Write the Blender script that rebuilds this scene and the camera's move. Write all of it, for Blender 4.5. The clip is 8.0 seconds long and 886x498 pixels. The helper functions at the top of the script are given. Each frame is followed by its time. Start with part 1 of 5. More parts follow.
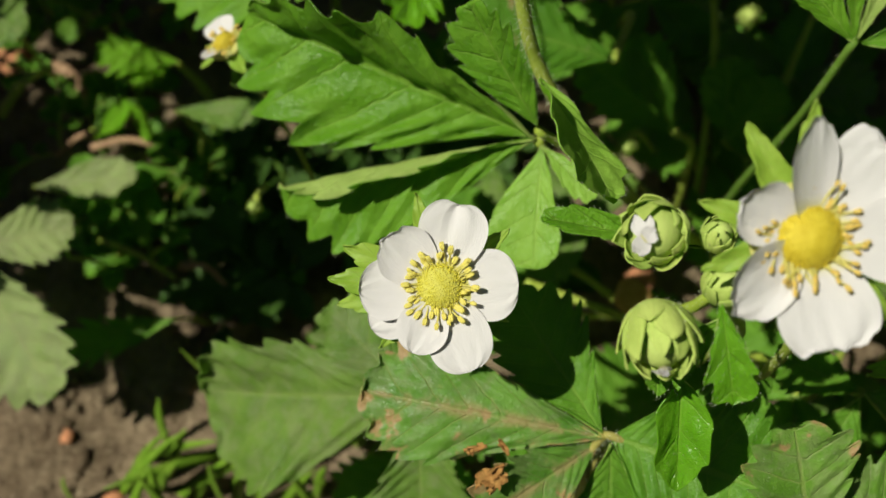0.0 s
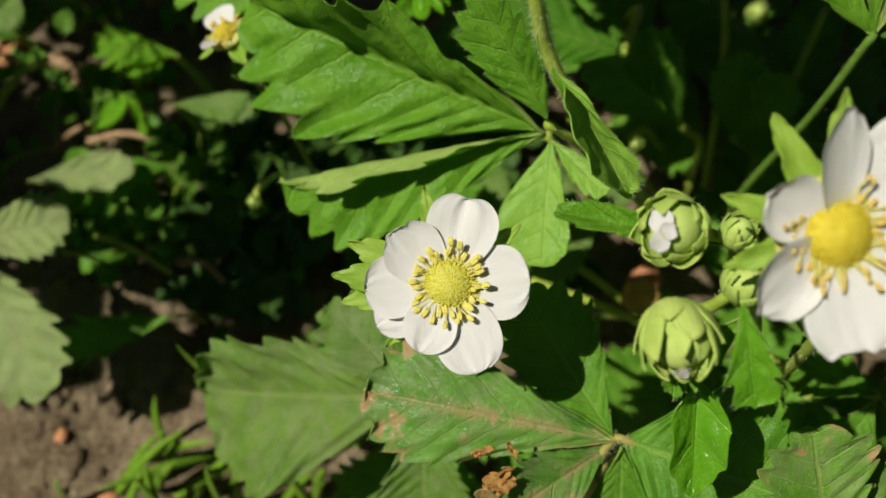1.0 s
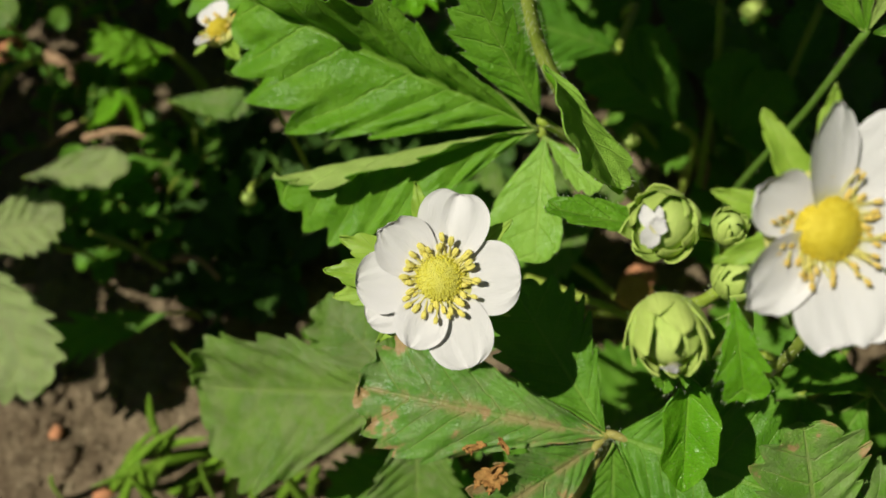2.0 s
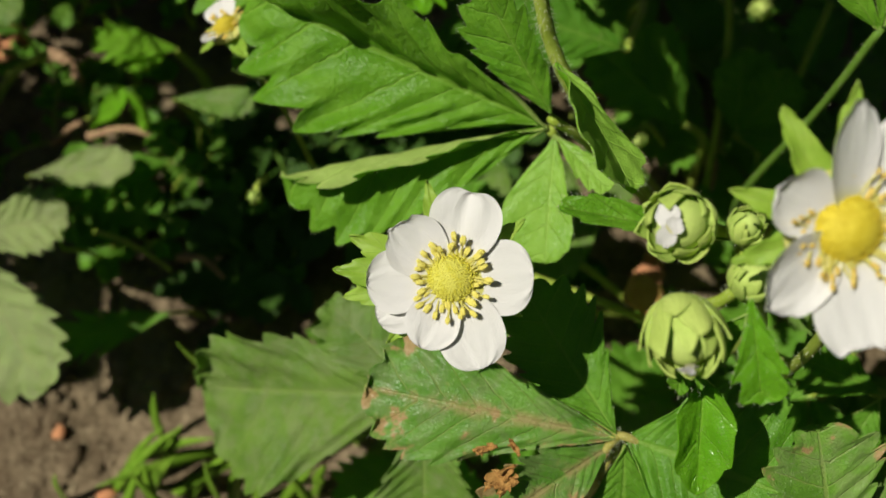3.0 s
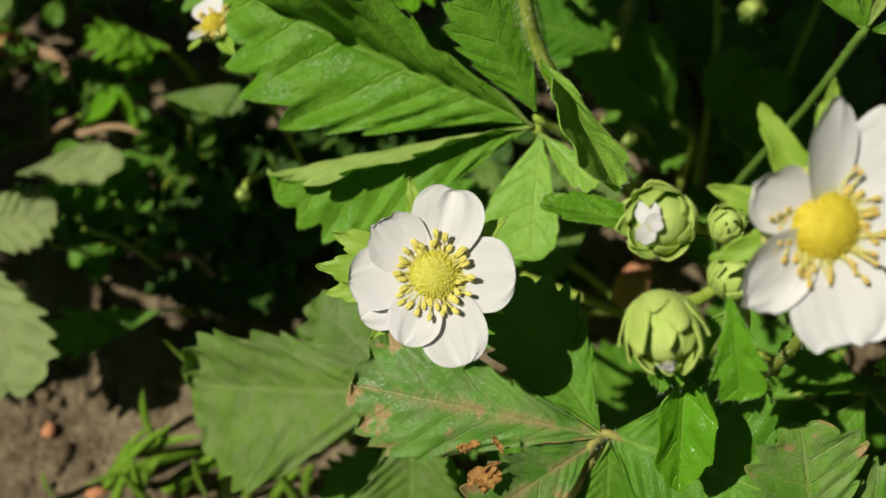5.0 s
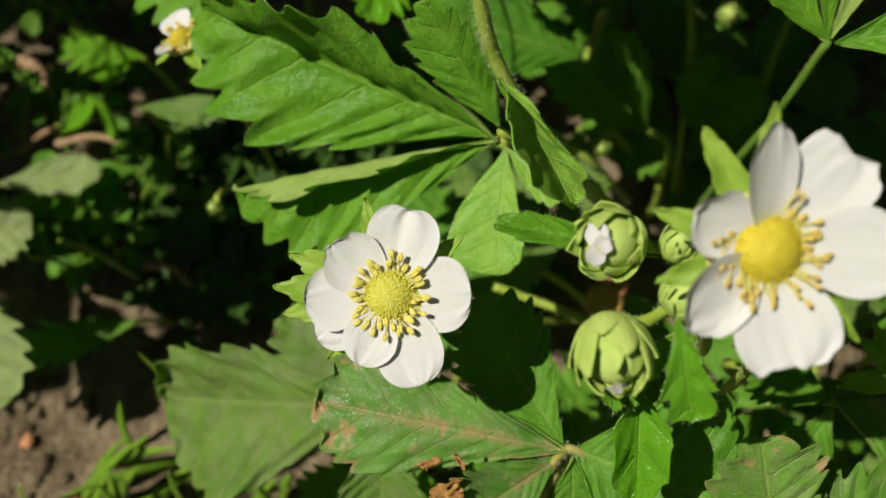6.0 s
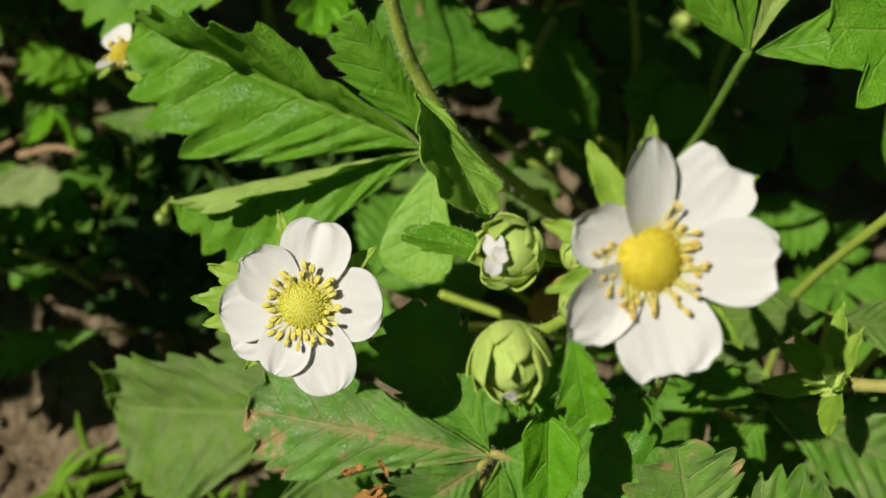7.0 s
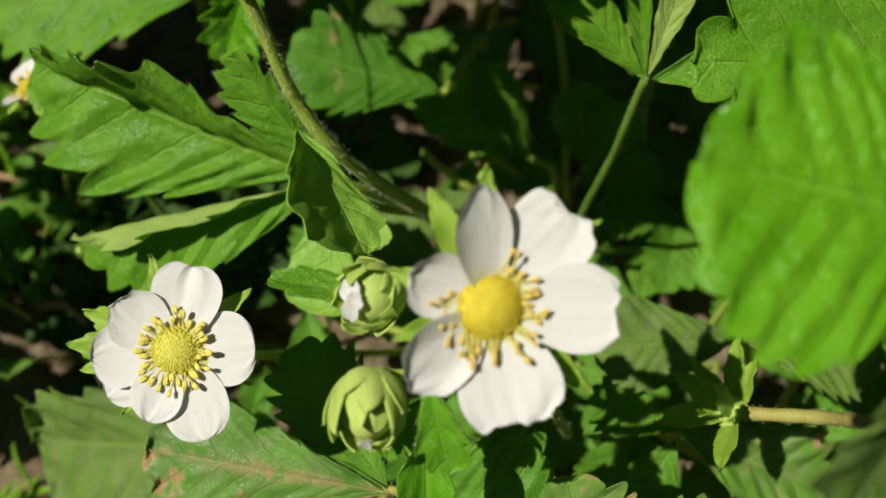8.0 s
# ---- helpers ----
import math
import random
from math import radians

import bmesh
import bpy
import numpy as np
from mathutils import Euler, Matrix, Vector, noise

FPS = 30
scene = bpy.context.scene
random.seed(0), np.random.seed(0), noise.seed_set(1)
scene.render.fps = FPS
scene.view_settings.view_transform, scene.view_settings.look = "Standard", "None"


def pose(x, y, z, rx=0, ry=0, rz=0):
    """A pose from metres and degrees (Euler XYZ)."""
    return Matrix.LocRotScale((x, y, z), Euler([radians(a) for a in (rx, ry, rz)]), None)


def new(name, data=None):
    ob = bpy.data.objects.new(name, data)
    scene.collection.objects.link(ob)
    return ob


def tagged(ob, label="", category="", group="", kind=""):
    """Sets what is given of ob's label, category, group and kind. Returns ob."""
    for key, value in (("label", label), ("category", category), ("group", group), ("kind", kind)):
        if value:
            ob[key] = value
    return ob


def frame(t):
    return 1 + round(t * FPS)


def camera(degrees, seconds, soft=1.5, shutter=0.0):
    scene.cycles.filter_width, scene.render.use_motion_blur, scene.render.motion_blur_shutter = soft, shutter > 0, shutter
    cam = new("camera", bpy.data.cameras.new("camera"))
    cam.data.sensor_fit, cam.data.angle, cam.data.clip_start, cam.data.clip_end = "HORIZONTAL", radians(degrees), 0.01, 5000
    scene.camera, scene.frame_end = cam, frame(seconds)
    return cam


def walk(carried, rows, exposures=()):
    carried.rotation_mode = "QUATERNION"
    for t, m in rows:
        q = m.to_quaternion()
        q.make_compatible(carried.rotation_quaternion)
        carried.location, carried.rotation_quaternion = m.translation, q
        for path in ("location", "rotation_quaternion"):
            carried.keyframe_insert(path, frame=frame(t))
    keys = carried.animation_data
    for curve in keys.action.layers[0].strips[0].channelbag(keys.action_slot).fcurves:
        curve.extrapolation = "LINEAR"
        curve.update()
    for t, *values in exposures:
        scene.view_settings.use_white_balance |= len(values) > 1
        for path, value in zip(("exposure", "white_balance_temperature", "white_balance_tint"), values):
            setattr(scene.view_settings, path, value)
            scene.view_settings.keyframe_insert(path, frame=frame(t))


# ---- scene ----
cam = camera(55.0, 8.0, soft=1.6)
METRES, EYE, TILT, LEAN, TURN = 0.06, 0.272, -66.0, 0.0, 0.0
ROWS = [
    (0.0, 0.0, 0.0, 0.0, -0.0, -0.0, 0.0),
    (0.5, -0.0237, 0.0598, -0.0018, -0.06, -0.05, -0.15),
    (1.0, -0.0295, 0.0799, -0.0093, -0.21, -0.04, -0.32),
    (1.5, -0.0066, 0.071, -0.018, -0.29, -0.08, -0.35),
    (3.0, -0.0385, 0.1047, -0.0197, -0.26, -0.12, -0.52),
    (3.5, -0.0534, 0.0788, -0.012, -0.32, -0.06, -0.59),
    (4.0, -0.0491, 0.0832, -0.0243, -0.34, -0.0, -0.67),
    (4.5, -0.0279, 0.1016, -0.0438, -0.39, -0.02, -0.7),
    (6.0, 0.1058, 0.0994, 0.0294, -0.53, -0.28, -0.27),
    (6.5, 0.2018, 0.0899, 0.0371, -0.56, -0.19, -0.04),
    (7.0, 0.3258, 0.0517, 0.0474, -0.6, -0.04, 0.27),
    (7.5, 0.5343, 0.0563, 0.0751, -0.41, 0.1, 0.82),
    (8.0, 0.6547, 0.0675, 0.1374, -0.44, 0.15, 1.41),
]
EXPOSURES = [(0.0, -0.12), (6.8, -0.10), (7.25, 0.2), (7.5, 0.57), (7.65, 0.42), (7.8, 0.03), (8.0, -0.02)]
walk(cam, [(t, pose(0, 0, EYE, TILT, LEAN, TURN) @ pose(METRES * x, METRES * y, METRES * z, 90 + pitch, roll, yaw)) for t, x, y, z, yaw, pitch, roll in ROWS], EXPOSURES)
cam.data.dof.use_dof = True
cam.data.dof.focus_distance = 0.135
cam.data.dof.aperture_fstop = 15.0

# ---- light: high sun on the left, clear sky ----
TO_SUN = Vector((-0.523, -0.079, 0.850)).normalized()
sun_data = bpy.data.lights.new("sun", "SUN")
sun_data.energy, sun_data.angle, sun_data.color = 4.7, radians(0.6), (0.985, 0.962, 0.80)
sun = new("sun", sun_data)
sun.rotation_mode = "QUATERNION"
sun.rotation_quaternion = TO_SUN.to_track_quat("Z", "Y")
sun.location = TO_SUN * 3
world = bpy.data.worlds.new("sky")
scene.world = world
world.use_nodes = True
sky = world.node_tree.nodes.new("ShaderNodeTexSky")
sky.sky_type, sky.sun_disc = "NISHITA", False
sky.sun_elevation = math.asin(TO_SUN.z)
sky.sun_rotation = math.atan2(TO_SUN.x, TO_SUN.y)
world.node_tree.links.new(sky.outputs[0], world.node_tree.nodes["Background"].inputs[0])
world.node_tree.nodes["Background"].inputs[1].default_value = 0.012


# ---- materials ----
class Graph:
    """A small wrapper to write node trees in few lines."""

    def __init__(self, name):
        self.mat = bpy.data.materials.new(name)
        self.mat.use_nodes = True
        self.tree = self.mat.node_tree
        self.tree.nodes.clear()
        self.out = self.node("ShaderNodeOutputMaterial")

    def node(self, kind, inputs=None, **props):
        n = self.tree.nodes.new(kind)
        if "operation" in props:
            n.operation = props["operation"]
        if "interpolation_type" in props:
            n.interpolation_type = props["interpolation_type"]
        if "data_type" in props:
            n.data_type = props["data_type"]
        if "blend_type" in props:
            n.blend_type = props["blend_type"]
        if "feature" in props:
            n.feature = props["feature"]
        for k, v in (inputs or {}).items():
            if isinstance(v, bpy.types.NodeSocket):
                self.tree.links.new(v, n.inputs[k])
            else:
                n.inputs[k].default_value = v
        return n

    def math(self, op, a, b=0.0, c=0.0):
        return self.node("ShaderNodeMath", {0: a, 1: b, 2: c}, operation=op).outputs[0]

    def ramp(self, x, lo, hi, a=0.0, b=1.0):
        return self.node("ShaderNodeMapRange", {0: x, 1: lo, 2: hi, 3: a, 4: b}, interpolation_type="SMOOTHSTEP").outputs[0]

    def noise(self, vec, scale, detail=3.0, rough=0.55):
        return self.node("ShaderNodeTexNoise", {"Vector": vec, "Scale": scale, "Detail": detail, "Roughness": rough}).outputs[0]

    def mix(self, fac, a, b, blend="MIX"):
        n = self.node("ShaderNodeMix", {0: fac, 6: a, 7: b}, data_type="RGBA", blend_type=blend)
        return n.outputs[2]

    def finish(self, color, rough, translucent=0.0, trans_color=None, bump=None, bump_height=0.0002, spec=0.4):
        links = {"Base Color": color, "Roughness": rough, "Specular IOR Level": spec}
        normal = None
        if bump is not None:
            normal = self.node("ShaderNodeBump", {"Height": bump, "Distance": bump_height, "Strength": 1.0}).outputs[0]
            links["Normal"] = normal
        bsdf = self.node("ShaderNodeBsdfPrincipled", links)
        shader = bsdf.outputs[0]
        if translucent:
            t_in = {"Color": trans_color if trans_color is not None else color}
            if normal is not None:
                t_in["Normal"] = normal
            t = self.node("ShaderNodeBsdfTranslucent", t_in)
            shader = self.node("ShaderNodeMixShader", {0: translucent, 1: shader, 2: t.outputs[0]}).outputs[0]
        self.tree.links.new(shader, self.out.inputs[0])
        return self.mat


def rgb(r, g, b):
    return (r, g, b, 1.0)


def leaf_mat(name, dark, light, vein, gloss=0.42, translucent=0.35, damage=0.0, dust=0.0, vein_width=0.055, trans=(0.33, 0.69, 0.045), edge_k=0.13, net_k=0.05, relief=0.0004, rib=0.0):
    """Leaf blade: side veins by the UV map (u counts the veins, v runs from midrib to margin), mottling, dust and dead patches."""
    dark, light, vein, trans = [(c[0] * 0.94, c[1], c[2] * 0.62) for c in (dark, light, vein, trans)]
    g = Graph(name)
    uv = g.node("ShaderNodeUVMap").outputs[0]
    sep = g.node("ShaderNodeSeparateXYZ", {0: uv})
    co = g.node("ShaderNodeTexCoord").outputs["Object"]
    rnd = g.node("ShaderNodeObjectInfo").outputs["Random"]
    shift = g.node("ShaderNodeVectorMath", {0: co, 1: g.node("ShaderNodeCombineXYZ", {0: rnd, 1: rnd, 2: rnd}).outputs[0]}, operation="ADD").outputs[0]
    wob = g.math("MULTIPLY", g.math("SUBTRACT", g.noise(shift, 260.0, 2.0), 0.5), 0.22)
    d = g.math("ABSOLUTE", g.math("SUBTRACT", g.math("FRACT", g.math("ADD", sep.outputs[0], wob)), 0.5))
    side = g.math("MULTIPLY", g.ramp(d, vein_width, 0.0), g.ramp(sep.outputs[1], 1.0, 0.5, 0.35, 1.0))
    mid = g.ramp(sep.outputs[1], 0.06, 0.02)
    veins = g.math("MAXIMUM", side, mid)
    fine = g.noise(shift, 1500.0, 3.0)
    broad = g.noise(shift, 120.0, 3.0)
    cells = g.node("ShaderNodeTexVoronoi", {"Vector": shift, "Scale": 1900.0}, feature="DISTANCE_TO_EDGE").outputs[0]
    net = g.ramp(cells, 0.0, 0.12)
    col = g.mix(g.ramp(g.math("ADD", g.math("MULTIPLY", broad, 0.7), g.math("MULTIPLY", fine, 0.3)), 0.34, 0.66), rgb(*dark), rgb(*light))
    col = g.mix(g.math("MULTIPLY", g.math("SUBTRACT", 1.0, net), net_k), col, rgb(*[c * 1.3 for c in light]))
    col = g.mix(g.math("MULTIPLY", veins, 0.6), col, rgb(*vein))
    col = g.mix(g.math("MULTIPLY", rnd, 0.25), col, rgb(light[0] * 1.2, light[1], light[2]))
    if dust:
        col = g.mix(g.math("MULTIPLY", g.ramp(g.noise(shift, 190.0, 5.0, 0.7), 0.42, 0.62), dust), col, rgb(0.30, 0.30, 0.17))
    if damage:
        edge = g.ramp(sep.outputs[1], 0.55, 1.02, 0.0, edge_k)
        spots = g.math("ADD", g.noise(shift, 150.0, 4.0, 0.6), edge)
        hurt = g.ramp(spots, 0.70 - damage * 0.12, 0.74 - damage * 0.1)
        halo = g.ramp(spots, 0.64 - damage * 0.12, 0.73 - damage * 0.1)
        col = g.mix(g.math("MULTIPLY", halo, 0.6), col, rgb(0.36, 0.36, 0.13))
        col = g.mix(hurt, col, g.mix(fine, rgb(0.36, 0.19, 0.08), rgb(0.58, 0.40, 0.20)))
    if rib:
        dry = g.math("MULTIPLY", g.ramp(sep.outputs[1], 0.24, 0.02), g.ramp(g.noise(shift, 240.0, 4.0, 0.65), 0.40, 0.56))
        col = g.mix(g.math("MULTIPLY", dry, rib), col, g.mix(fine, rgb(0.30, 0.20, 0.08), rgb(0.52, 0.40, 0.20)))
    height = g.math("ADD", g.math("MULTIPLY", veins, -0.35), g.math("ADD", g.math("MULTIPLY", net, net_k * 2.5), g.math("ADD", g.math("MULTIPLY", fine, 0.22), g.math("MULTIPLY", g.noise(shift, 420.0, 3.0), 1.0))))
    rough = g.ramp(broad, 0.3, 0.7, gloss - 0.06, gloss + 0.14)
    return g.finish(col, rough, translucent, rgb(*trans), height, relief, 0.4)


def petal_mat(name, base, tint, translucent=0.28):
    g = Graph(name)
    uv = g.node("ShaderNodeUVMap").outputs[0]
    sep = g.node("ShaderNodeSeparateXYZ", {0: uv})
    co = g.node("ShaderNodeTexCoord").outputs["Object"]
    streak = g.noise(g.node("ShaderNodeMapping", {"Vector": uv, "Scale": (2.0, 26.0, 1.0)}).outputs[0], 3.0, 3.0)
    fine = g.noise(co, 900.0, 3.0)
    col = g.mix(g.ramp(sep.outputs[0], 0.30, 0.06), rgb(*base), rgb(*tint))
    col = g.mix(g.math("MULTIPLY", g.ramp(streak, 0.45, 0.7), 0.06), col, rgb(0.80, 0.78, 0.74))
    h = g.math("ADD", g.math("MULTIPLY", streak, 0.6), g.math("MULTIPLY", fine, 0.35))
    return g.finish(col, 0.62, translucent, rgb(0.88, 0.88, 0.83), h, 0.00016, 0.2)


def plain_mat(name, a, b, scale, rough=0.5, translucent=0.0, trans=None, height=0.0001, spec=0.35):
    """Two colours mottled at two scales, with a fine relief."""
    g = Graph(name)
    co = g.node("ShaderNodeTexCoord").outputs["Object"]
    rnd = g.node("ShaderNodeObjectInfo").outputs["Random"]
    n1 = g.noise(co, scale, 4.0)
    n2 = g.noise(co, scale * 7, 3.0)
    col = g.mix(g.ramp(g.math("ADD", g.math("MULTIPLY", n1, 0.65), g.math("MULTIPLY", n2, 0.35)), 0.32, 0.68), rgb(*a), rgb(*b))
    col = g.mix(g.math("MULTIPLY", rnd, 0.2), col, rgb(*b))
    return g.finish(col, rough, translucent, rgb(*trans) if trans else None, n2, height, spec)


def soil_mat():
    g = Graph("soil")
    co = g.node("ShaderNodeNewGeometry").outputs["Position"]
    n1 = g.noise(co, 45.0, 5.0, 0.65)
    n2 = g.noise(co, 420.0, 5.0, 0.7)
    col = g.mix(g.ramp(n1, 0.35, 0.65), rgb(0.16, 0.113, 0.071), rgb(0.34, 0.255, 0.166))
    col = g.mix(g.ramp(n2, 0.52, 0.72), col, rgb(0.45, 0.355, 0.24))
    col = g.mix(g.ramp(n2, 0.42, 0.28), col, rgb(0.035, 0.025, 0.017))
    vor = g.node("ShaderNodeTexVoronoi", {"Vector": co, "Scale": 330.0}).outputs[0]
    h = g.math("ADD", n2, g.math("MULTIPLY", vor, 0.5))
    return g.finish(col, 0.92, bump=h, bump_height=0.0025, spec=0.2)


M_LEAF = leaf_mat("leaf_top", (0.083, 0.225, 0.022), (0.170, 0.365, 0.046), (0.264, 0.425, 0.102), translucent=0.26, gloss=0.46)
M_FRESH = leaf_mat("leaf_fresh", (0.111, 0.297, 0.020), (0.208, 0.433, 0.043), (0.306, 0.493, 0.111), gloss=0.40, translucent=0.30, relief=0.0006)
M_BRIGHT = leaf_mat("leaf_bright", (0.155, 0.430, 0.014), (0.235, 0.560, 0.026), (0.27, 0.58, 0.06), vein_width=0.035, gloss=0.28, relief=0.0008, translucent=0.34)
M_THIN = leaf_mat("leaf_thin", (0.20, 0.42, 0.034), (0.28, 0.50, 0.060), (0.306, 0.527, 0.085), gloss=0.5, translucent=0.62, trans=(0.56, 0.86, 0.09))
# Paler leaf copy: the shine of sunlit leaflets is put into the colour.
M_LIT = leaf_mat("leaf_lit", (0.24, 0.46, 0.075), (0.34, 0.56, 0.12), (0.40, 0.60, 0.17), gloss=0.42, translucent=0.28, trans=(0.5, 0.8, 0.08))
M_SPOT = leaf_mat("leaf_spotted", (0.068, 0.196, 0.017), (0.132, 0.310, 0.034), (0.221, 0.374, 0.076), gloss=0.46, damage=0.5, edge_k=0.0)
M_DULL = leaf_mat("leaf_dull", (0.098, 0.194, 0.039), (0.183, 0.297, 0.071), (0.264, 0.348, 0.128), gloss=0.54, dust=0.35, translucent=0.26)
M_HURT = leaf_mat("leaf_hurt", (0.109, 0.259, 0.039), (0.200, 0.383, 0.075), (0.357, 0.408, 0.187), gloss=0.38, damage=0.60, dust=0.35, edge_k=0.06, translucent=0.26)
M_DRYRIB = leaf_mat("leaf_dry_rib", (0.085, 0.225, 0.039), (0.170, 0.340, 0.070), (0.357, 0.408, 0.187), gloss=0.38, damage=0.60, dust=0.35, edge_k=0.10, translucent=0.26, rib=0.8)
M_UNDER = leaf_mat("leaf_underside", (0.47, 0.61, 0.24), (0.57, 0.71, 0.32), (0.62, 0.75, 0.40), gloss=0.6, translucent=0.45, vein_width=0.09, trans=(0.74, 0.86, 0.48))
M_WEED = leaf_mat("weed_leaf", (0.081, 0.191, 0.019), (0.153, 0.297, 0.038), (0.255, 0.357, 0.085), gloss=0.5, vein_width=0.04)
M_PALE = leaf_mat("withered_leaf", (0.29, 0.36, 0.19), (0.41, 0.47, 0.30), (0.44, 0.44, 0.30), gloss=0.55, dust=0.5)
# Leaf colour darkened, almost opaque: it carries part of the deep shade itself.
M_SHADE = leaf_mat("shade_leaf", (0.028, 0.078, 0.010), (0.055, 0.130, 0.018), (0.09, 0.17, 0.04), gloss=0.5, translucent=0.06, trans=(0.12, 0.28, 0.02))
M_BRACT = leaf_mat("bract_glossy", (0.111, 0.323, 0.017), (0.187, 0.442, 0.034), (0.272, 0.493, 0.085), gloss=0.27, translucent=0.30)
M_GRASS = plain_mat("grass_blade", (0.176, 0.370, 0.022), (0.299, 0.493, 0.053), 240.0, 0.45, 0.35, (0.264, 0.440, 0.035))
M_STEM = plain_mat("stem", (0.334, 0.458, 0.044), (0.475, 0.581, 0.106), 330.0, 0.5, 0.15, (0.440, 0.528, 0.088))
# Darker green copy of the stem, with half shade put into its colour.
M_STEMSHADE = plain_mat("stem_shade", (0.12, 0.25, 0.025), (0.20, 0.35, 0.055), 330.0, 0.5, 0.12, (0.3, 0.45, 0.06))
M_TAN = plain_mat("stem_tan", (0.36, 0.33, 0.07), (0.50, 0.44, 0.14), 330.0, 0.6, 0.15, (0.528, 0.484, 0.132))
M_HAIR = plain_mat("hair", (0.70, 0.76, 0.50), (0.85, 0.88, 0.70), 800.0, 0.4, 0.4, (0.6, 0.65, 0.4))
M_SEPAL = leaf_mat("sepal", (0.30, 0.47, 0.08), (0.42, 0.56, 0.13), (0.30, 0.43, 0.12), gloss=0.5, vein_width=0.08, net_k=0.0, relief=0.0001)
M_BUD = leaf_mat("bud_sepal", (0.48, 0.61, 0.20), (0.64, 0.74, 0.31), (0.66, 0.76, 0.36), gloss=0.68, vein_width=0.02, translucent=0.2, net_k=0.0, relief=0.0002)
M_PETAL = petal_mat("petal", (0.915, 0.885, 0.91), (0.90, 0.86, 0.42), 0.31)
M_PISTIL = plain_mat("pistil", (0.84, 0.76, 0.06), (0.93, 0.88, 0.20), 900.0, 0.5, 0.35, (0.9, 0.85, 0.15))
M_PISTIL_RIPE = plain_mat("pistil_ripe", (0.64, 0.49, 0.02), (0.78, 0.64, 0.06), 900.0, 0.5, 0.15, (0.8, 0.7, 0.1))
M_DOME = plain_mat("receptacle", (0.86, 0.82, 0.10), (0.93, 0.90, 0.20), 900.0, 0.6, 0.3, (0.9, 0.85, 0.15))
M_DOME_RIPE = plain_mat("receptacle_ripe", (0.60, 0.46, 0.02), (0.74, 0.60, 0.05), 900.0, 0.6)
M_RING = plain_mat("nectar_ring", (0.72, 0.70, 0.16), (0.82, 0.80, 0.30), 700.0, 0.5, 0.25, (0.8, 0.8, 0.25))
M_FILAMENT = plain_mat("filament", (0.84, 0.76, 0.16), (0.90, 0.83, 0.30), 900.0, 0.5, 0.4, (0.92, 0.88, 0.5))
M_ANTHER = plain_mat("anther", (0.93, 0.78, 0.12), (0.97, 0.89, 0.26), 2500.0, 0.6, 0.1, (0.95, 0.85, 0.3))
M_ANTHER_OLD = plain_mat("anther_old", (0.84, 0.55, 0.08), (0.95, 0.75, 0.24), 2500.0, 0.7, 0.1, (0.95, 0.7, 0.25))
M_DRY = plain_mat("dry_bits", (0.30, 0.17, 0.09), (0.48, 0.31, 0.19), 420.0, 0.8)
M_DEAD = plain_mat("dead_leaf", (0.36, 0.15, 0.04), (0.68, 0.38, 0.12), 700.0, 0.85, 0.1, (0.5, 0.25, 0.06), 0.0003)
M_BRICK = plain_mat("brick_crumb", (0.50, 0.19, 0.09), (0.66, 0.31, 0.16), 420.0, 0.85)
M_ORANGE = plain_mat("orange_leaf", (0.55, 0.30, 0.06), (0.72, 0.45, 0.14), 300.0, 0.6, 0.2, (0.8, 0.5, 0.1))
M_SOIL = soil_mat()


# ---- building helpers ----
def link_mesh(name, verts, faces, mats, face_mats=None, uvs=None, smooth=True, flat_tail=0):
    me = bpy.data.meshes.new(name)
    me.from_pydata([tuple(v) for v in verts], [], faces)
    for m in mats:
        me.materials.append(m)
    if face_mats is not None:
        me.polygons.foreach_set("material_index", face_mats)
    if uvs is not None:
        layer = me.uv_layers.new(name="UVMap")
        idx = np.empty(len(me.loops), dtype=np.int32)
        me.loops.foreach_get("vertex_index", idx)
        layer.data.foreach_set("uv", np.asarray(uvs, dtype=np.float32)[idx].ravel())
    n = len(me.polygons)
    me.polygons.foreach_set("use_smooth", [smooth] * (n - flat_tail) + [False] * flat_tail)
    me.update()
    return me


def part(name, me, parent, label=""):
    """One mesh object under a thing or a part; the parents stand unrotated at their base."""
    ob = new(name, me)
    ob.parent = parent
    if parent is not None:
        ob.matrix_parent_inverse = Matrix.Translation(-Vector(world_base(parent)))
    return tagged(ob, label)


def world_base(ob):
    v = Vector(ob.location)
    if ob.parent is not None:
        v = v + ob.matrix_parent_inverse.translation + Vector(world_base(ob.parent))
    return v


def thing(name, base, label, category, group="", kind=""):
    ob = new(name)
    ob.empty_display_size = 0.01
    ob.location = base
    return tagged(ob, label, category, group, kind)


def axes(x, z):
    """A right-handed frame with its first axis along x and its third as near as possible to z."""
    x = Vector(x).normalized()
    z = Vector(z)
    z = (z - x * z.dot(x)).normalized()
    return x, z.cross(x).normalized(), z


def spline(pts, n):
    """Catmull-Rom through the points."""
    p = [Vector(q) for q in pts]
    p = [p[0] * 2 - p[1]] + p + [p[-1] * 2 - p[-2]]
    out = []
    for i in range(1, len(p) - 2):
        for k in range(n):
            t = k / n
            out.append(0.5 * (2 * p[i] + (p[i + 1] - p[i - 1]) * t + (2 * p[i - 1] - 5 * p[i] + 4 * p[i + 1] - p[i + 2]) * t * t
                              + (3 * p[i] - p[i - 1] - 3 * p[i + 1] + p[i + 2]) * t ** 3))
    out.append(p[-2])
    return out


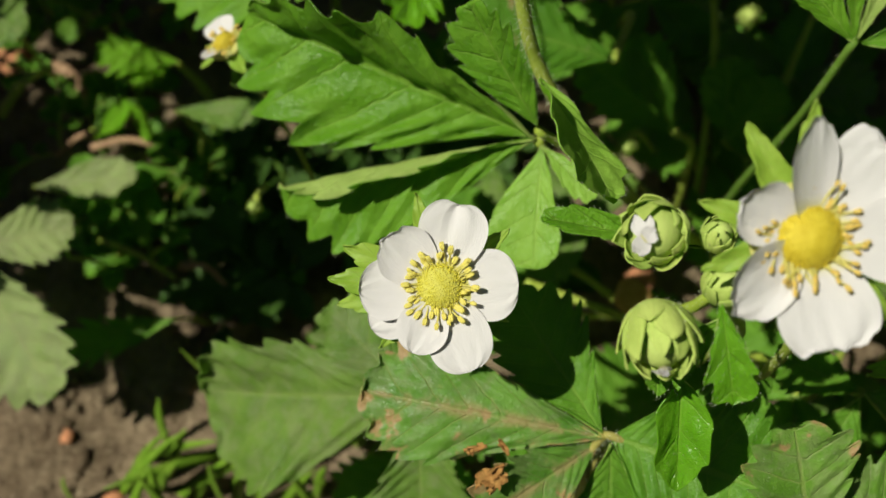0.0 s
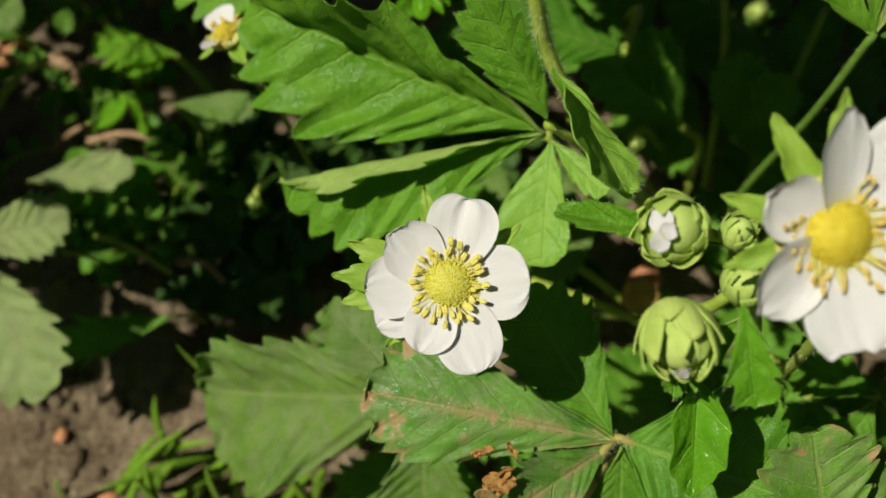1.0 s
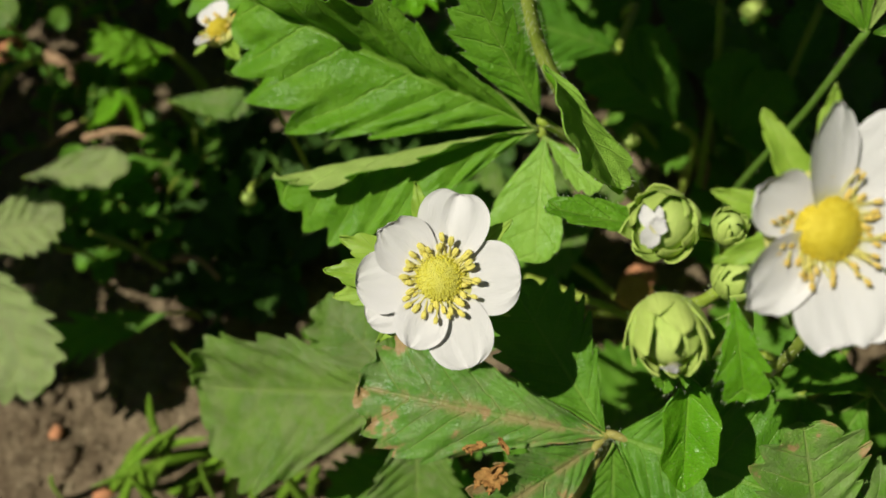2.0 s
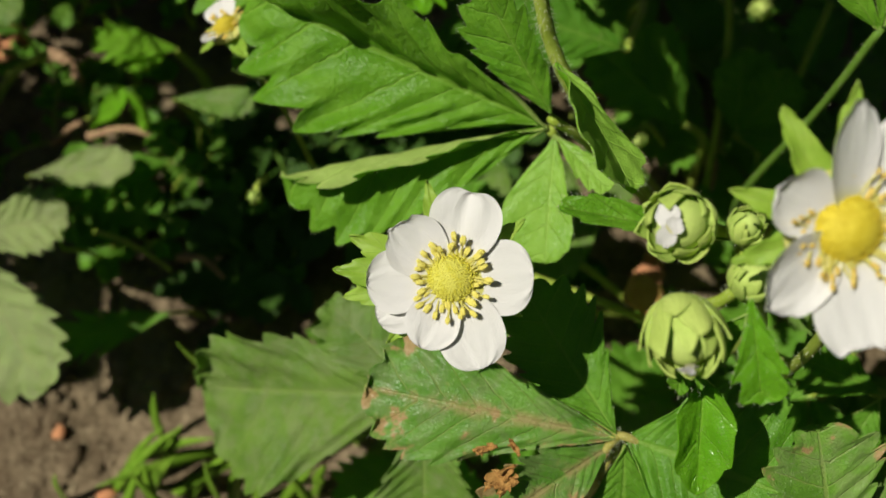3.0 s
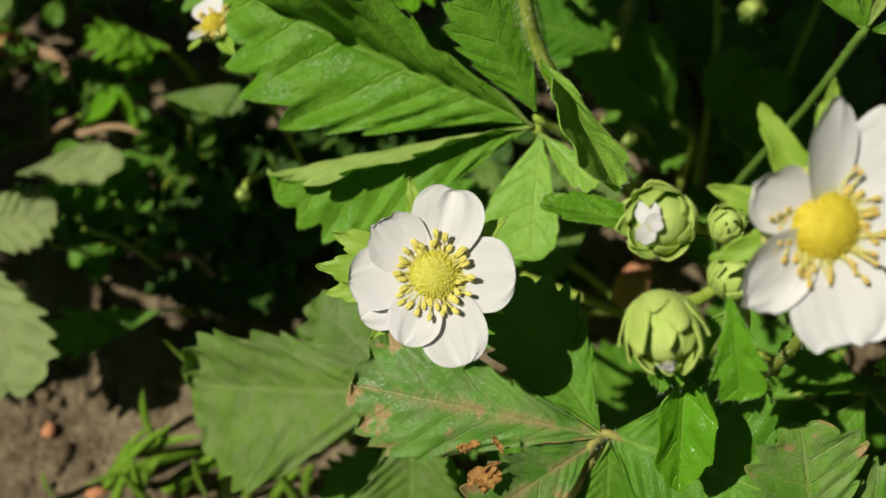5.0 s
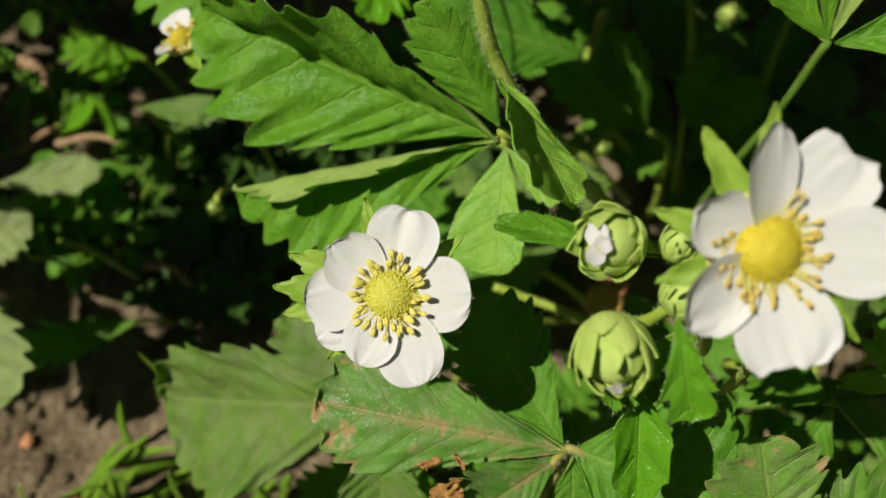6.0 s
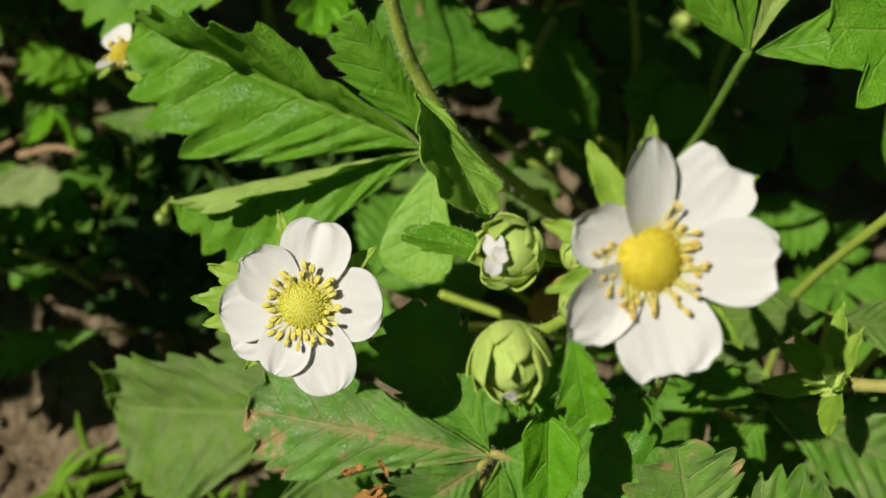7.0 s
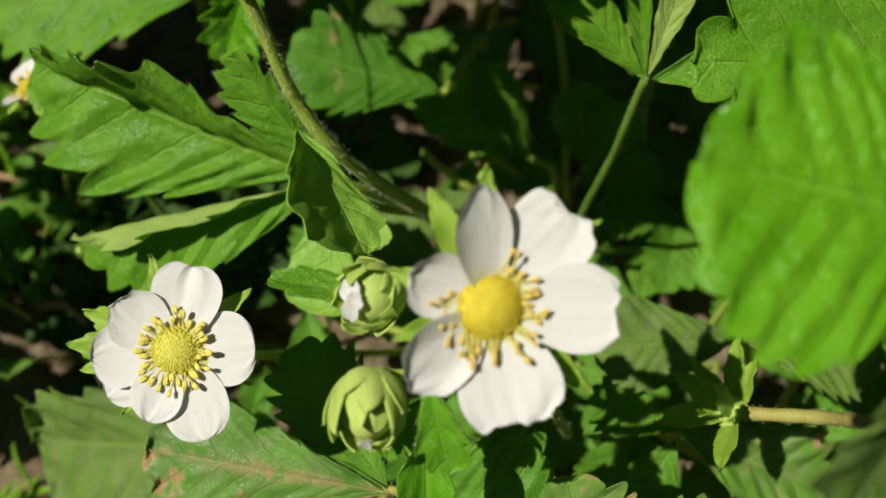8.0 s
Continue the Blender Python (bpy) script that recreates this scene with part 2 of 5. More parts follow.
def tube_mesh(name, pts, r0, r1, mat, steps=8, sides=10, uneven=0.08, seed=0):
    rnd = random.Random(seed)
    line = spline(pts, steps)
    verts, faces = [], []
    side = Vector((0.3, 0.2, 1))
    for i, c in enumerate(line):
        d = (line[min(i + 1, len(line) - 1)] - line[max(i - 1, 0)]).normalized()
        a = d.cross(side).normalized()
        b = d.cross(a)
        f = i / (len(line) - 1)
        r = (r0 + (r1 - r0) * f) * (1 + uneven * rnd.uniform(-1, 1))
        for k in range(sides):
            w = 2 * math.pi * k / sides
            verts.append(c + (a * math.cos(w) + b * math.sin(w)) * r)
    for i in range(len(line) - 1):
        for k in range(sides):
            k2 = (k + 1) % sides
            faces.append((i * sides + k, i * sides + k2, (i + 1) * sides + k2, (i + 1) * sides + k))
    faces.append(tuple(range(sides))[::-1])
    faces.append(tuple((len(line) - 1) * sides + k for k in range(sides)))
    return link_mesh(name, verts, faces, [mat])


def hair_mesh(name, pts, r0, r1, count, length, seed=0, steps=8):
    """Fine outstanding hairs along a stem, as thin three-sided spikes."""
    rnd = random.Random(seed)
    line = spline(pts, steps)
    verts, faces = [], []
    for _ in range(count):
        f = rnd.random() * (len(line) - 1.001)
        i = int(f)
        c = line[i].lerp(line[i + 1], f - i)
        d = (line[i + 1] - line[i]).normalized()
        q = Vector((rnd.gauss(0, 1), rnd.gauss(0, 1), rnd.gauss(0, 1)))
        o = (q - d * q.dot(d)).normalized()
        r = r0 + (r1 - r0) * f / len(line)
        root = c + o * r * 0.9
        tipv = c + o * (r + length * rnd.uniform(0.5, 1.2)) + d * length * rnd.uniform(-0.5, 0.5)
        e = o.cross(d)
        w = 0.00004
        n = len(verts)
        verts += [root + d * w, root - d * w * 0.5 + e * w, root - d * w * 0.5 - e * w, tipv]
        faces += [(n, n + 1, n + 3), (n + 1, n + 2, n + 3), (n + 2, n, n + 3)]
    return link_mesh(name, verts, faces, [M_HAIR], smooth=False)


def stem(name, pts, r0, r1, parent, mat=None, hairs=0, hair_length=0.0009, label="", seed=0):
    ob = part(name, tube_mesh(name, pts, r0, r1, mat or M_STEM, seed=seed), parent, label)
    if hairs:
        part("hairs", hair_mesh("hairs", pts, r0, r1, hairs, hair_length, seed + 5), ob)
    return ob


def blade_mesh(name, base, tip, normal, width, teeth=8, fold=20.0, arch=0.0, tooth=0.48, pleat=0.05, wave=0.03, seed=0,
               mats=None, thick=0.00022, start=0.22, wide_at=0.55, fold2=None, rows=7, cols=8, tipcurl=0.0, w2=1.0, blunt=1.0, tooth2=None, sharp=6.0, ease=0.0):
    """A leaflet from base to tip: toothed, with side veins that run forward into the teeth and pleats between them.
    width: greatest width over length; fold: degrees by which the halves rise (fold2: the half on the minus side); arch: bend along the length."""
    rnd = random.Random(seed)
    ph = [rnd.uniform(0, 6.28) for _ in range(8)]
    jit = [rnd.uniform(0.75, 1.2) for _ in range(2 * teeth + 4)]
    na = teeth * rows
    p = 0.45 + 1.1 * wide_at

    def form(x):
        return (x ** p) * max(0.0, 1 - x ** (1.0 + 2.2 * blunt)) ** (1.0 - 0.5 * blunt)

    top = max(form(k / 200) for k in range(201))
    pts, uvs, cols_idx = [], [], {}
    for sgn in (1, -1):
        for i in range(na + 1):
            a = i / na
            cell = (a + (0.20 * math.sin(8.3 * a + ph[3] + sgn) + 0.12 * math.sin(17 * a + ph[4] + 2 * sgn)) * a * (1 - a) * 4 / teeth) * teeth
            cell = min(max(cell, 0.0), teeth - 1e-6)
            k = int(min(cell, teeth - 1e-6))
            u = cell - k
            # each tooth points forward: a long back and a short front edge
            saw = u / 0.72 if u < 0.72 else (1 - u) / 0.28
            saw = 1 - (1 - min(1.0, max(0.0, saw))) ** 1.35
            on = min(1.0, max(0.0, (a - start) / 0.12)) * min(1.0, (1 - a) / 0.04 + 0.25)
            xr = 0.985 * a ** 1.5
            xb = 1 - (1 - a) ** 1.45
            yb = 0.5 * width * (1.0 if sgn > 0 else w2) * form(xb) / top * (1 + 0.03 * math.sin(9 * a + ph[0] + sgn))
            env = form(xb) / top
            reach = math.hypot(xb - xr, yb)
            cut = (tooth if sgn > 0 or tooth2 is None else tooth2) * on * 1.9 / teeth * min(1.0, 0.15 + 1.35 * width) * jit[k + (teeth if sgn < 0 else 0)] * (0.55 + 0.45 * env)
            part_out = max(0.15, 1 - cut * (1 - saw) / max(reach, 1e-4)) if reach > 1e-4 else 1.0
            for j in range(cols + 1):
                if j == 0 and sgn < 0:
                    continue
                b = j / cols
                x = xr + (xb - xr) * b * part_out
                y = yb * b * part_out
                ridge = (0.6 + 0.8 * jit[(k * 7 + 3) % len(jit)] - 0.4) * math.cos(2 * math.pi * (cell - 0.22)) * (0.5 - 0.5 * math.cos(math.pi * min(1, b * 2.2)))
                z = pleat * 0.5 * ridge * width / teeth * 3.0 * min(1, env * 1.5)
                z += wave * width * (0.35 * math.sin(23 * a - 9 * b + ph[5]) * b + math.sin(7 * a + ph[1] + sgn) * b * b + 0.5 * math.sin(15 * a + 5 * b + ph[2]) * b)
                ff = radians(fold if sgn > 0 or fold2 is None else fold2) * (1 - math.exp(-b * sharp)) * (1 - (ease if sgn < 0 else 0.0) * b)
                yy = y * math.cos(ff) - z * math.sin(ff)
                zz = y * math.sin(ff) + z * math.cos(ff)
                yy *= sgn
                if arch or tipcurl:
                    ang = radians(arch) * x + radians(tipcurl) * max(0.0, x - 0.6) ** 2 * 4
                    cx, cz = arc(x, arch, tipcurl)
                    x, zz = cx - zz * math.sin(-ang), cz + zz * math.cos(ang)
                cols_idx[(sgn, i, j)] = len(pts)
                pts.append((x, yy, zz))
                uvs.append((cell + 0.5 - 0.72, b))
    for i in range(na + 1):
        cols_idx[(-1, i, 0)] = cols_idx[(1, i, 0)]
    end = Vector(pts[cols_idx[(1, na, 0)]])
    # bring the chord onto the x axis
    tilt = math.atan2(end.z, end.x)
    ct, st = math.cos(tilt), math.sin(tilt)
    chord = math.hypot(end.x, end.z)
    base, tip = Vector(base), Vector(tip)
    ex, ey, ez = axes(tip - base, normal)
    size = (tip - base).length / chord
    world_pts = []
    for x, y, z in pts:
        x, z = x * ct + z * st, -x * st + z * ct
        world_pts.append(base + (ex * x + ey * y + ez * z) * size)
    faces, fm = [], []
    for sgn in (1, -1):
        for i in range(na):
            for j in range(cols):
                f = [cols_idx[(sgn, i, j)], cols_idx[(sgn, i + 1, j)], cols_idx[(sgn, i + 1, j + 1)], cols_idx[(sgn, i, j + 1)]]
                faces.append(tuple(f if sgn < 0 else f[::-1]))
    n = len(world_pts)
    # vertex normals for the thickness
    nor = [Vector((0, 0, 0)) for _ in range(n)]
    for f in faces:
        v = [world_pts[k] for k in f]
        c = (v[2] - v[0]).cross(v[3] - v[1])
        for k in f:
            nor[k] += c
    flip = 1 if sum((c.dot(ez) for c in nor)) > 0 else -1
    if flip < 0:
        faces = [f[::-1] for f in faces]
    under = [w - (c * flip).normalized() * thick if c.length > 0 else w - ez * thick for w, c in zip(world_pts, nor)]
    count = len(faces)
    rim, edge, edge_uv = [], [], []
    for sgn in (1, -1):
        for i in range(na + 1):
            k = cols_idx[(sgn, i, cols)]
            m = 2 * n + len(edge)
            edge += [world_pts[k], under[k]]
            edge_uv += [uvs[k], uvs[k]]
            if i < na:
                rim.append((m, m + 2, m + 3, m + 1) if sgn > 0 else (m + 2, m, m + 1, m + 3))
    faces = faces + [tuple(k + n for k in f[::-1]) for f in faces] + rim
    fm = [0] * count + [1] * count + [0] * len(rim)
    mats = mats or (M_LEAF, M_UNDER)
    return link_mesh(name, world_pts + under + edge, faces, mats, fm, uvs + uvs + edge_uv, flat_tail=len(rim))


def arc(x, arch, tipcurl):
    """Place along a bent midrib, by small steps."""
    n = 24
    cx = cz = 0.0
    for k in range(n):
        s = x * (k + 0.5) / n
        ang = radians(arch) * s + radians(tipcurl) * max(0.0, s - 0.6) ** 2 * 4
        cx += math.cos(ang) * x / n
        cz += math.sin(ang) * x / n
    return cx, cz


def leaflet(parent, base, tip, normal, width, label="", name="leaflet", fringe=0, **kw):
    """A leaflet as a part; fringe: how many fine pale hairs stand out along its margin."""
    me = blade_mesh(name, base, tip, normal, width, **kw)
    ob = part(name, me, parent, label)
    if fringe:
        rnd = random.Random(fringe)
        rim = [p for p in me.polygons if not p.use_smooth]
        verts, faces = [], []
        axis = (Vector(tip) - Vector(base)).normalized()
        for _ in range(fringe):
            v = me.vertices[rnd.choice(rnd.choice(rim).vertices)].co
            out = v - (Vector(base) + axis * (v - Vector(base)).dot(axis))
            d = (out.normalized() + axis * 0.7 + Vector((rnd.gauss(0, 0.35), rnd.gauss(0, 0.35), rnd.gauss(0, 0.35)))).normalized() * rnd.uniform(0.0004, 0.0009)
            e = d.cross(Vector(normal)).normalized() * 0.000025
            n = len(verts)
            verts += [v + e, v - e, v + Vector(normal).normalized() * 0.00005, v + d]
            faces += [(n, n + 1, n + 3), (n + 1, n + 2, n + 3), (n + 2, n, n + 3)]
        part("hairs", link_mesh("hairs", verts, faces, [M_HAIR], smooth=False), ob)
    return ob


def back_leaf(base, junction, tips, label, mats, seed, width=0.7, normal=(0, -0.4, 0.91), **kw):
    ob = thing("strawberry_leaf", base, label, "leaf", "strawberry leaves")
    for k, tip in enumerate(tips):
        leaflet(ob, junction, tip, normal, width, **{**dict(teeth=8, fold=12, arch=-10, mats=mats, seed=seed + k, pleat=0.035, tooth=0.34), **kw})
    mid = (Vector(base) + Vector(junction)) / 2 + Vector((0.004, 0.003, 0.01))
    stem("petiole", [junction, mid, base], 0.001, 0.0014, ob, hairs=60, seed=seed)
    return ob


# ---- flowers ----
def petal_mesh(name, origin, ex, ey, ez, length, width, lift=8.0, cup=0.10, curl=0.0, notch=0.0, ragged=0.0, seed=0, inner=0.13, side_fold=0.0, crease=0.0, hem=0.0, claw=0.30, wide_at=0.60, square=2.0):
    """A round petal on a narrow claw, outward along ex; cup hollows it, curl rolls its end up or (minus) down, notch dents the end,
    hem turns up the margin, square makes the outline fuller than an ellipse."""
    rnd = random.Random(seed)
    ph = [rnd.uniform(0, 6.28) for _ in range(8)]
    nu, nv = 26, 20
    verts, uvs = [], []
    for i in range(nu + 1):
        s = i / nu
        u = 0.006 + 0.994 * (s * (1 - 0.35 * s) / 0.65 if s < 1 else 1.0)
        u = min(u, 1.0)
        if u < wide_at:
            half = claw + (1 - claw) * math.sin(math.pi / 2 * u / wide_at) ** 0.9
        else:
            half = max(0.0, 1 - ((u - wide_at) / (1 - wide_at)) ** square) ** (1 / square)
        half *= 1 + 0.03 * math.sin(5 * u + ph[2])
        for j in range(nv + 1):
            v = 2 * j / nv - 1
            rim = max(u ** 6, v * v * v * v)
            y = v * width * 0.5 * half * (1 + ragged * u * math.sin(11 * u + 3 * v + ph[0]))
            x = (length - inner * length) * u
            x *= 1 - notch * math.exp(-(v * half * 3.2) ** 2) * u ** 5 + ragged * u ** 3 * (math.sin(6 * v * half + ph[1]) + 0.7 * math.sin(15 * v * half + ph[5]))
            z = cup * width * v * v * half * half + side_fold * width * v * half
            z += 0.016 * width * (math.sin(5 * v + 4 * u + ph[3]) * u + 0.8 * math.sin(9 * v * u + 3 * u + ph[4]) * u + 0.5 * math.sin(17 * v + ph[6]) * u * u)
            z += hem * width * rim * (0.6 + 0.4 * math.sin(4 * v + 3 * u + ph[7]))
            z -= crease * width * math.exp(-((v - 0.1) * 5) ** 2) * u
            ang = radians(lift) + radians(curl) * max(0.0, u - 0.45) ** 1.5 * 2.4
            xx = inner * length * 0.9 + x * math.cos(radians(lift)) - (x * x / length) * math.sin(radians(curl)) * 0.25
            zz = x * math.sin(radians(lift)) + (x * x / length) * math.sin(radians(curl)) + z * math.cos(ang)
            xx -= z * math.sin(ang)
            verts.append(origin + ex * xx + ey * y + ez * zz)
            uvs.append((u, j / nv))
    faces = []
    w = nv + 1
    for i in range(nu):
        for j in range(nv):
            faces.append((i * w + j, (i + 1) * w + j, (i + 1) * w + j + 1, i * w + j + 1))
    n = len(verts)
    low = [p - ez * 0.00007 for p in verts]
    rim_path = [j for j in range(w)] + [i * w + nv for i in range(1, nu + 1)] + [nu * w + j for j in range(nv - 1, -1, -1)] + [i * w for i in range(nu - 1, 0, -1)]
    m = len(rim_path)
    edge = [verts[k] for k in rim_path] + [low[k] for k in rim_path]
    rim = [(2 * n + k, 2 * n + (k + 1) % m, 2 * n + m + (k + 1) % m, 2 * n + m + k) for k in range(m)]
    return link_mesh(name, verts + low + edge, faces + [tuple(k + n for k in f[::-1]) for f in faces] + rim, [M_PETAL], None, uvs + uvs + [uvs[k] for k in rim_path] * 2, flat_tail=len(rim))


def dome_mesh(name, c, ex, ey, ez, r, h, mat):
    verts, faces = [], []
    nu, nv = 8, 20
    for i in range(nu):
        a = math.pi / 2 * i / (nu - 1) * 1.25
        for j in range(nv):
            w = 2 * math.pi * j / nv
            verts.append(c + (ex * math.cos(w) + ey * math.sin(w)) * r * math.sin(min(a, 2.0) if i else 0.02) + ez * h * math.cos(a))
    for i in range(nu - 1):
        for j in range(nv):
            j2 = (j + 1) % nv
            faces.append((i * nv + j, (i + 1) * nv + j, (i + 1) * nv + j2, i * nv + j2))
    faces.append(tuple(range(nv)))
    return link_mesh(name, verts, faces, [mat])


def pistil_mesh(name, c, ex, ey, ez, r, h, count, length, mat, seed=0):
    """Many small club-shaped styles all over the dome."""
    rnd = random.Random(seed)
    verts, faces = [], []
    for k in range(count):
        f = (k + 0.5) / count
        a = math.acos(1 - f * 1.15) if f * 1.15 < 2 else 1.5
        w = k * 2.399963 + rnd.uniform(-0.12, 0.12)
        out = (ex * math.cos(w) + ey * math.sin(w)) * math.sin(a) * 1.0 + ez * math.cos(a)
        root = c + (ex * math.cos(w) + ey * math.sin(w)) * r * math.sin(a) + ez * h * math.cos(a)
        d = (out + Vector((rnd.gauss(0, 0.10), rnd.gauss(0, 0.10), rnd.gauss(0, 0.10)))).normalized()
        s = d.cross(Vector((0.31, 0.77, 0.22))).normalized()
        t = d.cross(s)
        L = length * rnd.uniform(0.85, 1.2) * (0.5 + 2.2 * f ** 2)
        n = len(verts)
        for dist, rad in ((0, 0.00016), (0.5, 0.00013), (0.8, 0.00018), (1.0, 0.00017), (1.12, 0.00006)):
            for m in range(5):
                g = 2 * math.pi * m / 5
                verts.append(root + d * L * dist + (s * math.cos(g) + t * math.sin(g)) * rad)
        for q in range(4):
            for m in range(5):
                m2 = (m + 1) % 5
                faces.append((n + q * 5 + m, n + q * 5 + m2, n + (q + 1) * 5 + m2, n + (q + 1) * 5 + m))
        faces.append(tuple(n + 20 + m for m in range(5)))
    return link_mesh(name, verts, faces, [mat])


def stamen_mesh(name, root, d, up, length, size, anther_mat):
    """A thin filament that carries a two-lobed anther."""
    d = d.normalized()
    s = d.cross(up).normalized()
    t = s.cross(d)
    verts, faces, fm = [], [], []
    rings = ((0.0, 0.00026), (0.5, 0.00018), (1.0, 0.00012))
    for f, r in rings:
        for m in range(5):
            g = 2 * math.pi * m / 5
            verts.append(root + d * length * f + t * length * 0.18 * f * f + (s * math.cos(g) + t * math.sin(g)) * r)
    for q in range(2):
        for m in range(5):
            m2 = (m + 1) % 5
            faces.append((q * 5 + m, q * 5 + m2, q * 5 + 5 + m2, q * 5 + 5 + m))
            fm.append(0)
    head = root + d * length + t * length * 0.18
    for lobe in (-1, 1):
        n = len(verts)
        for i in range(5):
            a = -1 + 2 * i / 4
            rr = math.sqrt(max(0.03, 1 - a * a))
            for m in range(6):
                g = 2 * math.pi * m / 6
                verts.append(head + d * size * a + s * (lobe * size * 0.20 + size * 0.40 * rr * math.cos(g)) + t * size * 0.26 * rr * math.sin(g))
        for i in range(4):
            for m in range(6):
                m2 = (m + 1) % 6
                faces.append((n + i * 6 + m, n + i * 6 + m2, n + i * 6 + 6 + m2, n + i * 6 + 6 + m))
                fm.append(1)
        faces += [tuple(n + m for m in range(6))[::-1], tuple(n + 24 + m for m in range(6))]
        fm += [1, 1]
    return link_mesh(name, verts, faces, [M_FILAMENT, anther_mat], fm)


def flower(name, centre, facing, right, petals, sepals, dome, stamens, label, stalk, ripe=False, seed=0, thick=0.0009, stalk_mat=None, dome_mat=None):
    """petals: degrees, length, width, level and the shape options; sepals: degrees, length, width, lift."""
    rnd = random.Random(seed)
    c = Vector(centre)
    ez = Vector(facing).normalized()
    ex = Vector(right)
    ex = (ex - ez * ex.dot(ez)).normalized()
    ey = ez.cross(ex)
    ob = thing(name, c, label, "flower", "strawberry flowers")
    for deg, length, width, level, opts in petals:
        w = radians(deg)
        px = ex * math.cos(w) + ey * math.sin(w)
        py = ez.cross(px)
        part("petal", petal_mesh("petal", c + ez * level, px, py, ez, length, width, seed=int(deg) + seed, **opts), ob)
    for deg, length, width, lift in sepals:
        w = radians(deg)
        px = ex * math.cos(w) + ey * math.sin(w)
        root = c - ez * 0.0012 + px * 0.001
        end = root + (px * math.cos(radians(lift)) + ez * math.sin(radians(lift))) * length
        part("sepal", blade_mesh("sepal", root, end, ez, width, teeth=4, tooth=0.16, fold=14, pleat=0.02, wave=0.08, seed=int(deg) + seed, mats=(M_SEPAL, M_UNDER), rows=6, cols=4, wide_at=0.1, blunt=0.1), ob)
    r, h = dome
    part("receptacle", dome_mesh("receptacle", c - ez * 0.0002, ex, ey, ez, r, h, dome_mat or (M_DOME_RIPE if ripe else M_DOME)), ob)
    styles = part("pistil_head", pistil_mesh("pistil_head", c - ez * 0.0002, ex, ey, ez, r * 0.94, h * 0.93, 620, 0.00036 if ripe else 0.00042, dome_mat or (M_PISTIL_RIPE if ripe else M_PISTIL), seed), ob)
    if stamens[0]:
        part("nectar_ring", dome_mesh("nectar_ring", c - ez * 0.0003, ex, ey, ez, r * 1.72, h * 0.36, M_RING), ob)
    count, length, size = stamens
    for k in range(count):
        w = 2 * math.pi * (k + rnd.uniform(-0.25, 0.25)) / count
        px = ex * math.cos(w) + ey * math.sin(w)
        rise = rnd.uniform(0.05, 0.5)
        d = px + ez * rise + ez.cross(px) * rnd.uniform(-0.7, 0.7) * (1.4 if ripe else 0.8)
        part("stamen", stamen_mesh("stamen", c + px * r * rnd.uniform(0.75, 1.0) + ez * 0.0008, d, ez, length * rnd.uniform(0.35, 1.25), size * rnd.uniform(0.8, 1.15), M_ANTHER_OLD if ripe else M_ANTHER), ob)
    stem("stalk", [c - ez * 0.0012] + [Vector(q) for q in stalk], thick, thick * 1.2, ob, mat=stalk_mat, hairs=int(260000 * thick), hair_length=0.0006, seed=seed)
    return ob


def shell_mesh(name, c, ex, ey, ez, r, h, turn, half, reach, loose, seed):
    """A sepal that lies on the egg of a bud from its base to reach (1: the very tip); half: half its width in radians; loose lifts its end."""
    rnd = random.Random(seed)
    ph = rnd.uniform(0, 6.28)
    nu, nv = 14, 8
    verts, uvs, faces = [], [], []
    for i in range(nu + 1):
        u = i / nu
        polar = math.pi * (1 - 0.06 - 0.92 * reach * u)
        form = min(1.0, 0.45 + 1.3 * u) * max(0.0, 1 - u ** 2.4) ** 0.95
        for q in range(nv + 1):
            v = 2 * q / nv - 1
            w = turn + half * form * v / max(0.42, math.sin(polar)) * (1 + 0.05 * math.sin(9 * u + ph))
            free = loose * max(0.0, u - 0.55) ** 2 * 5
            k = 1 + free - 0.04 * v * v + 0.035 * math.sin(5 * u + 3 * v + ph) - 0.05 * free * math.cos(3 * v)
            out = ex * math.cos(w) + ey * math.sin(w)
            verts.append(c + out * r * math.sin(polar) * k + ez * h * math.cos(polar) * (1 + 0.3 * free) + out * r * free * 0.25)
            uvs.append((3 * v + 2 * u, 0.3 + 0.7 * abs(v)))
    w = nv + 1
    for i in range(nu):
        for q in range(nv):
            faces.append((i * w + q, i * w + q + 1, (i + 1) * w + q + 1, (i + 1) * w + q))
    n = len(verts)
    low = [c + (p - c) * 0.965 for p in verts]
    rim_path = [q for q in range(w)] + [i * w + nv for i in range(1, nu + 1)] + [nu * w + q for q in range(nv - 1, -1, -1)] + [i * w for i in range(nu - 1, 0, -1)]
    m = len(rim_path)
    rim = [(rim_path[k], rim_path[k] + n, rim_path[(k + 1) % m] + n, rim_path[(k + 1) % m]) for k in range(m)]
    return link_mesh(name, verts + low, faces + [tuple(k + n for k in f[::-1]) for f in faces] + rim, [M_BUD], None, uvs + uvs, flat_tail=len(rim))


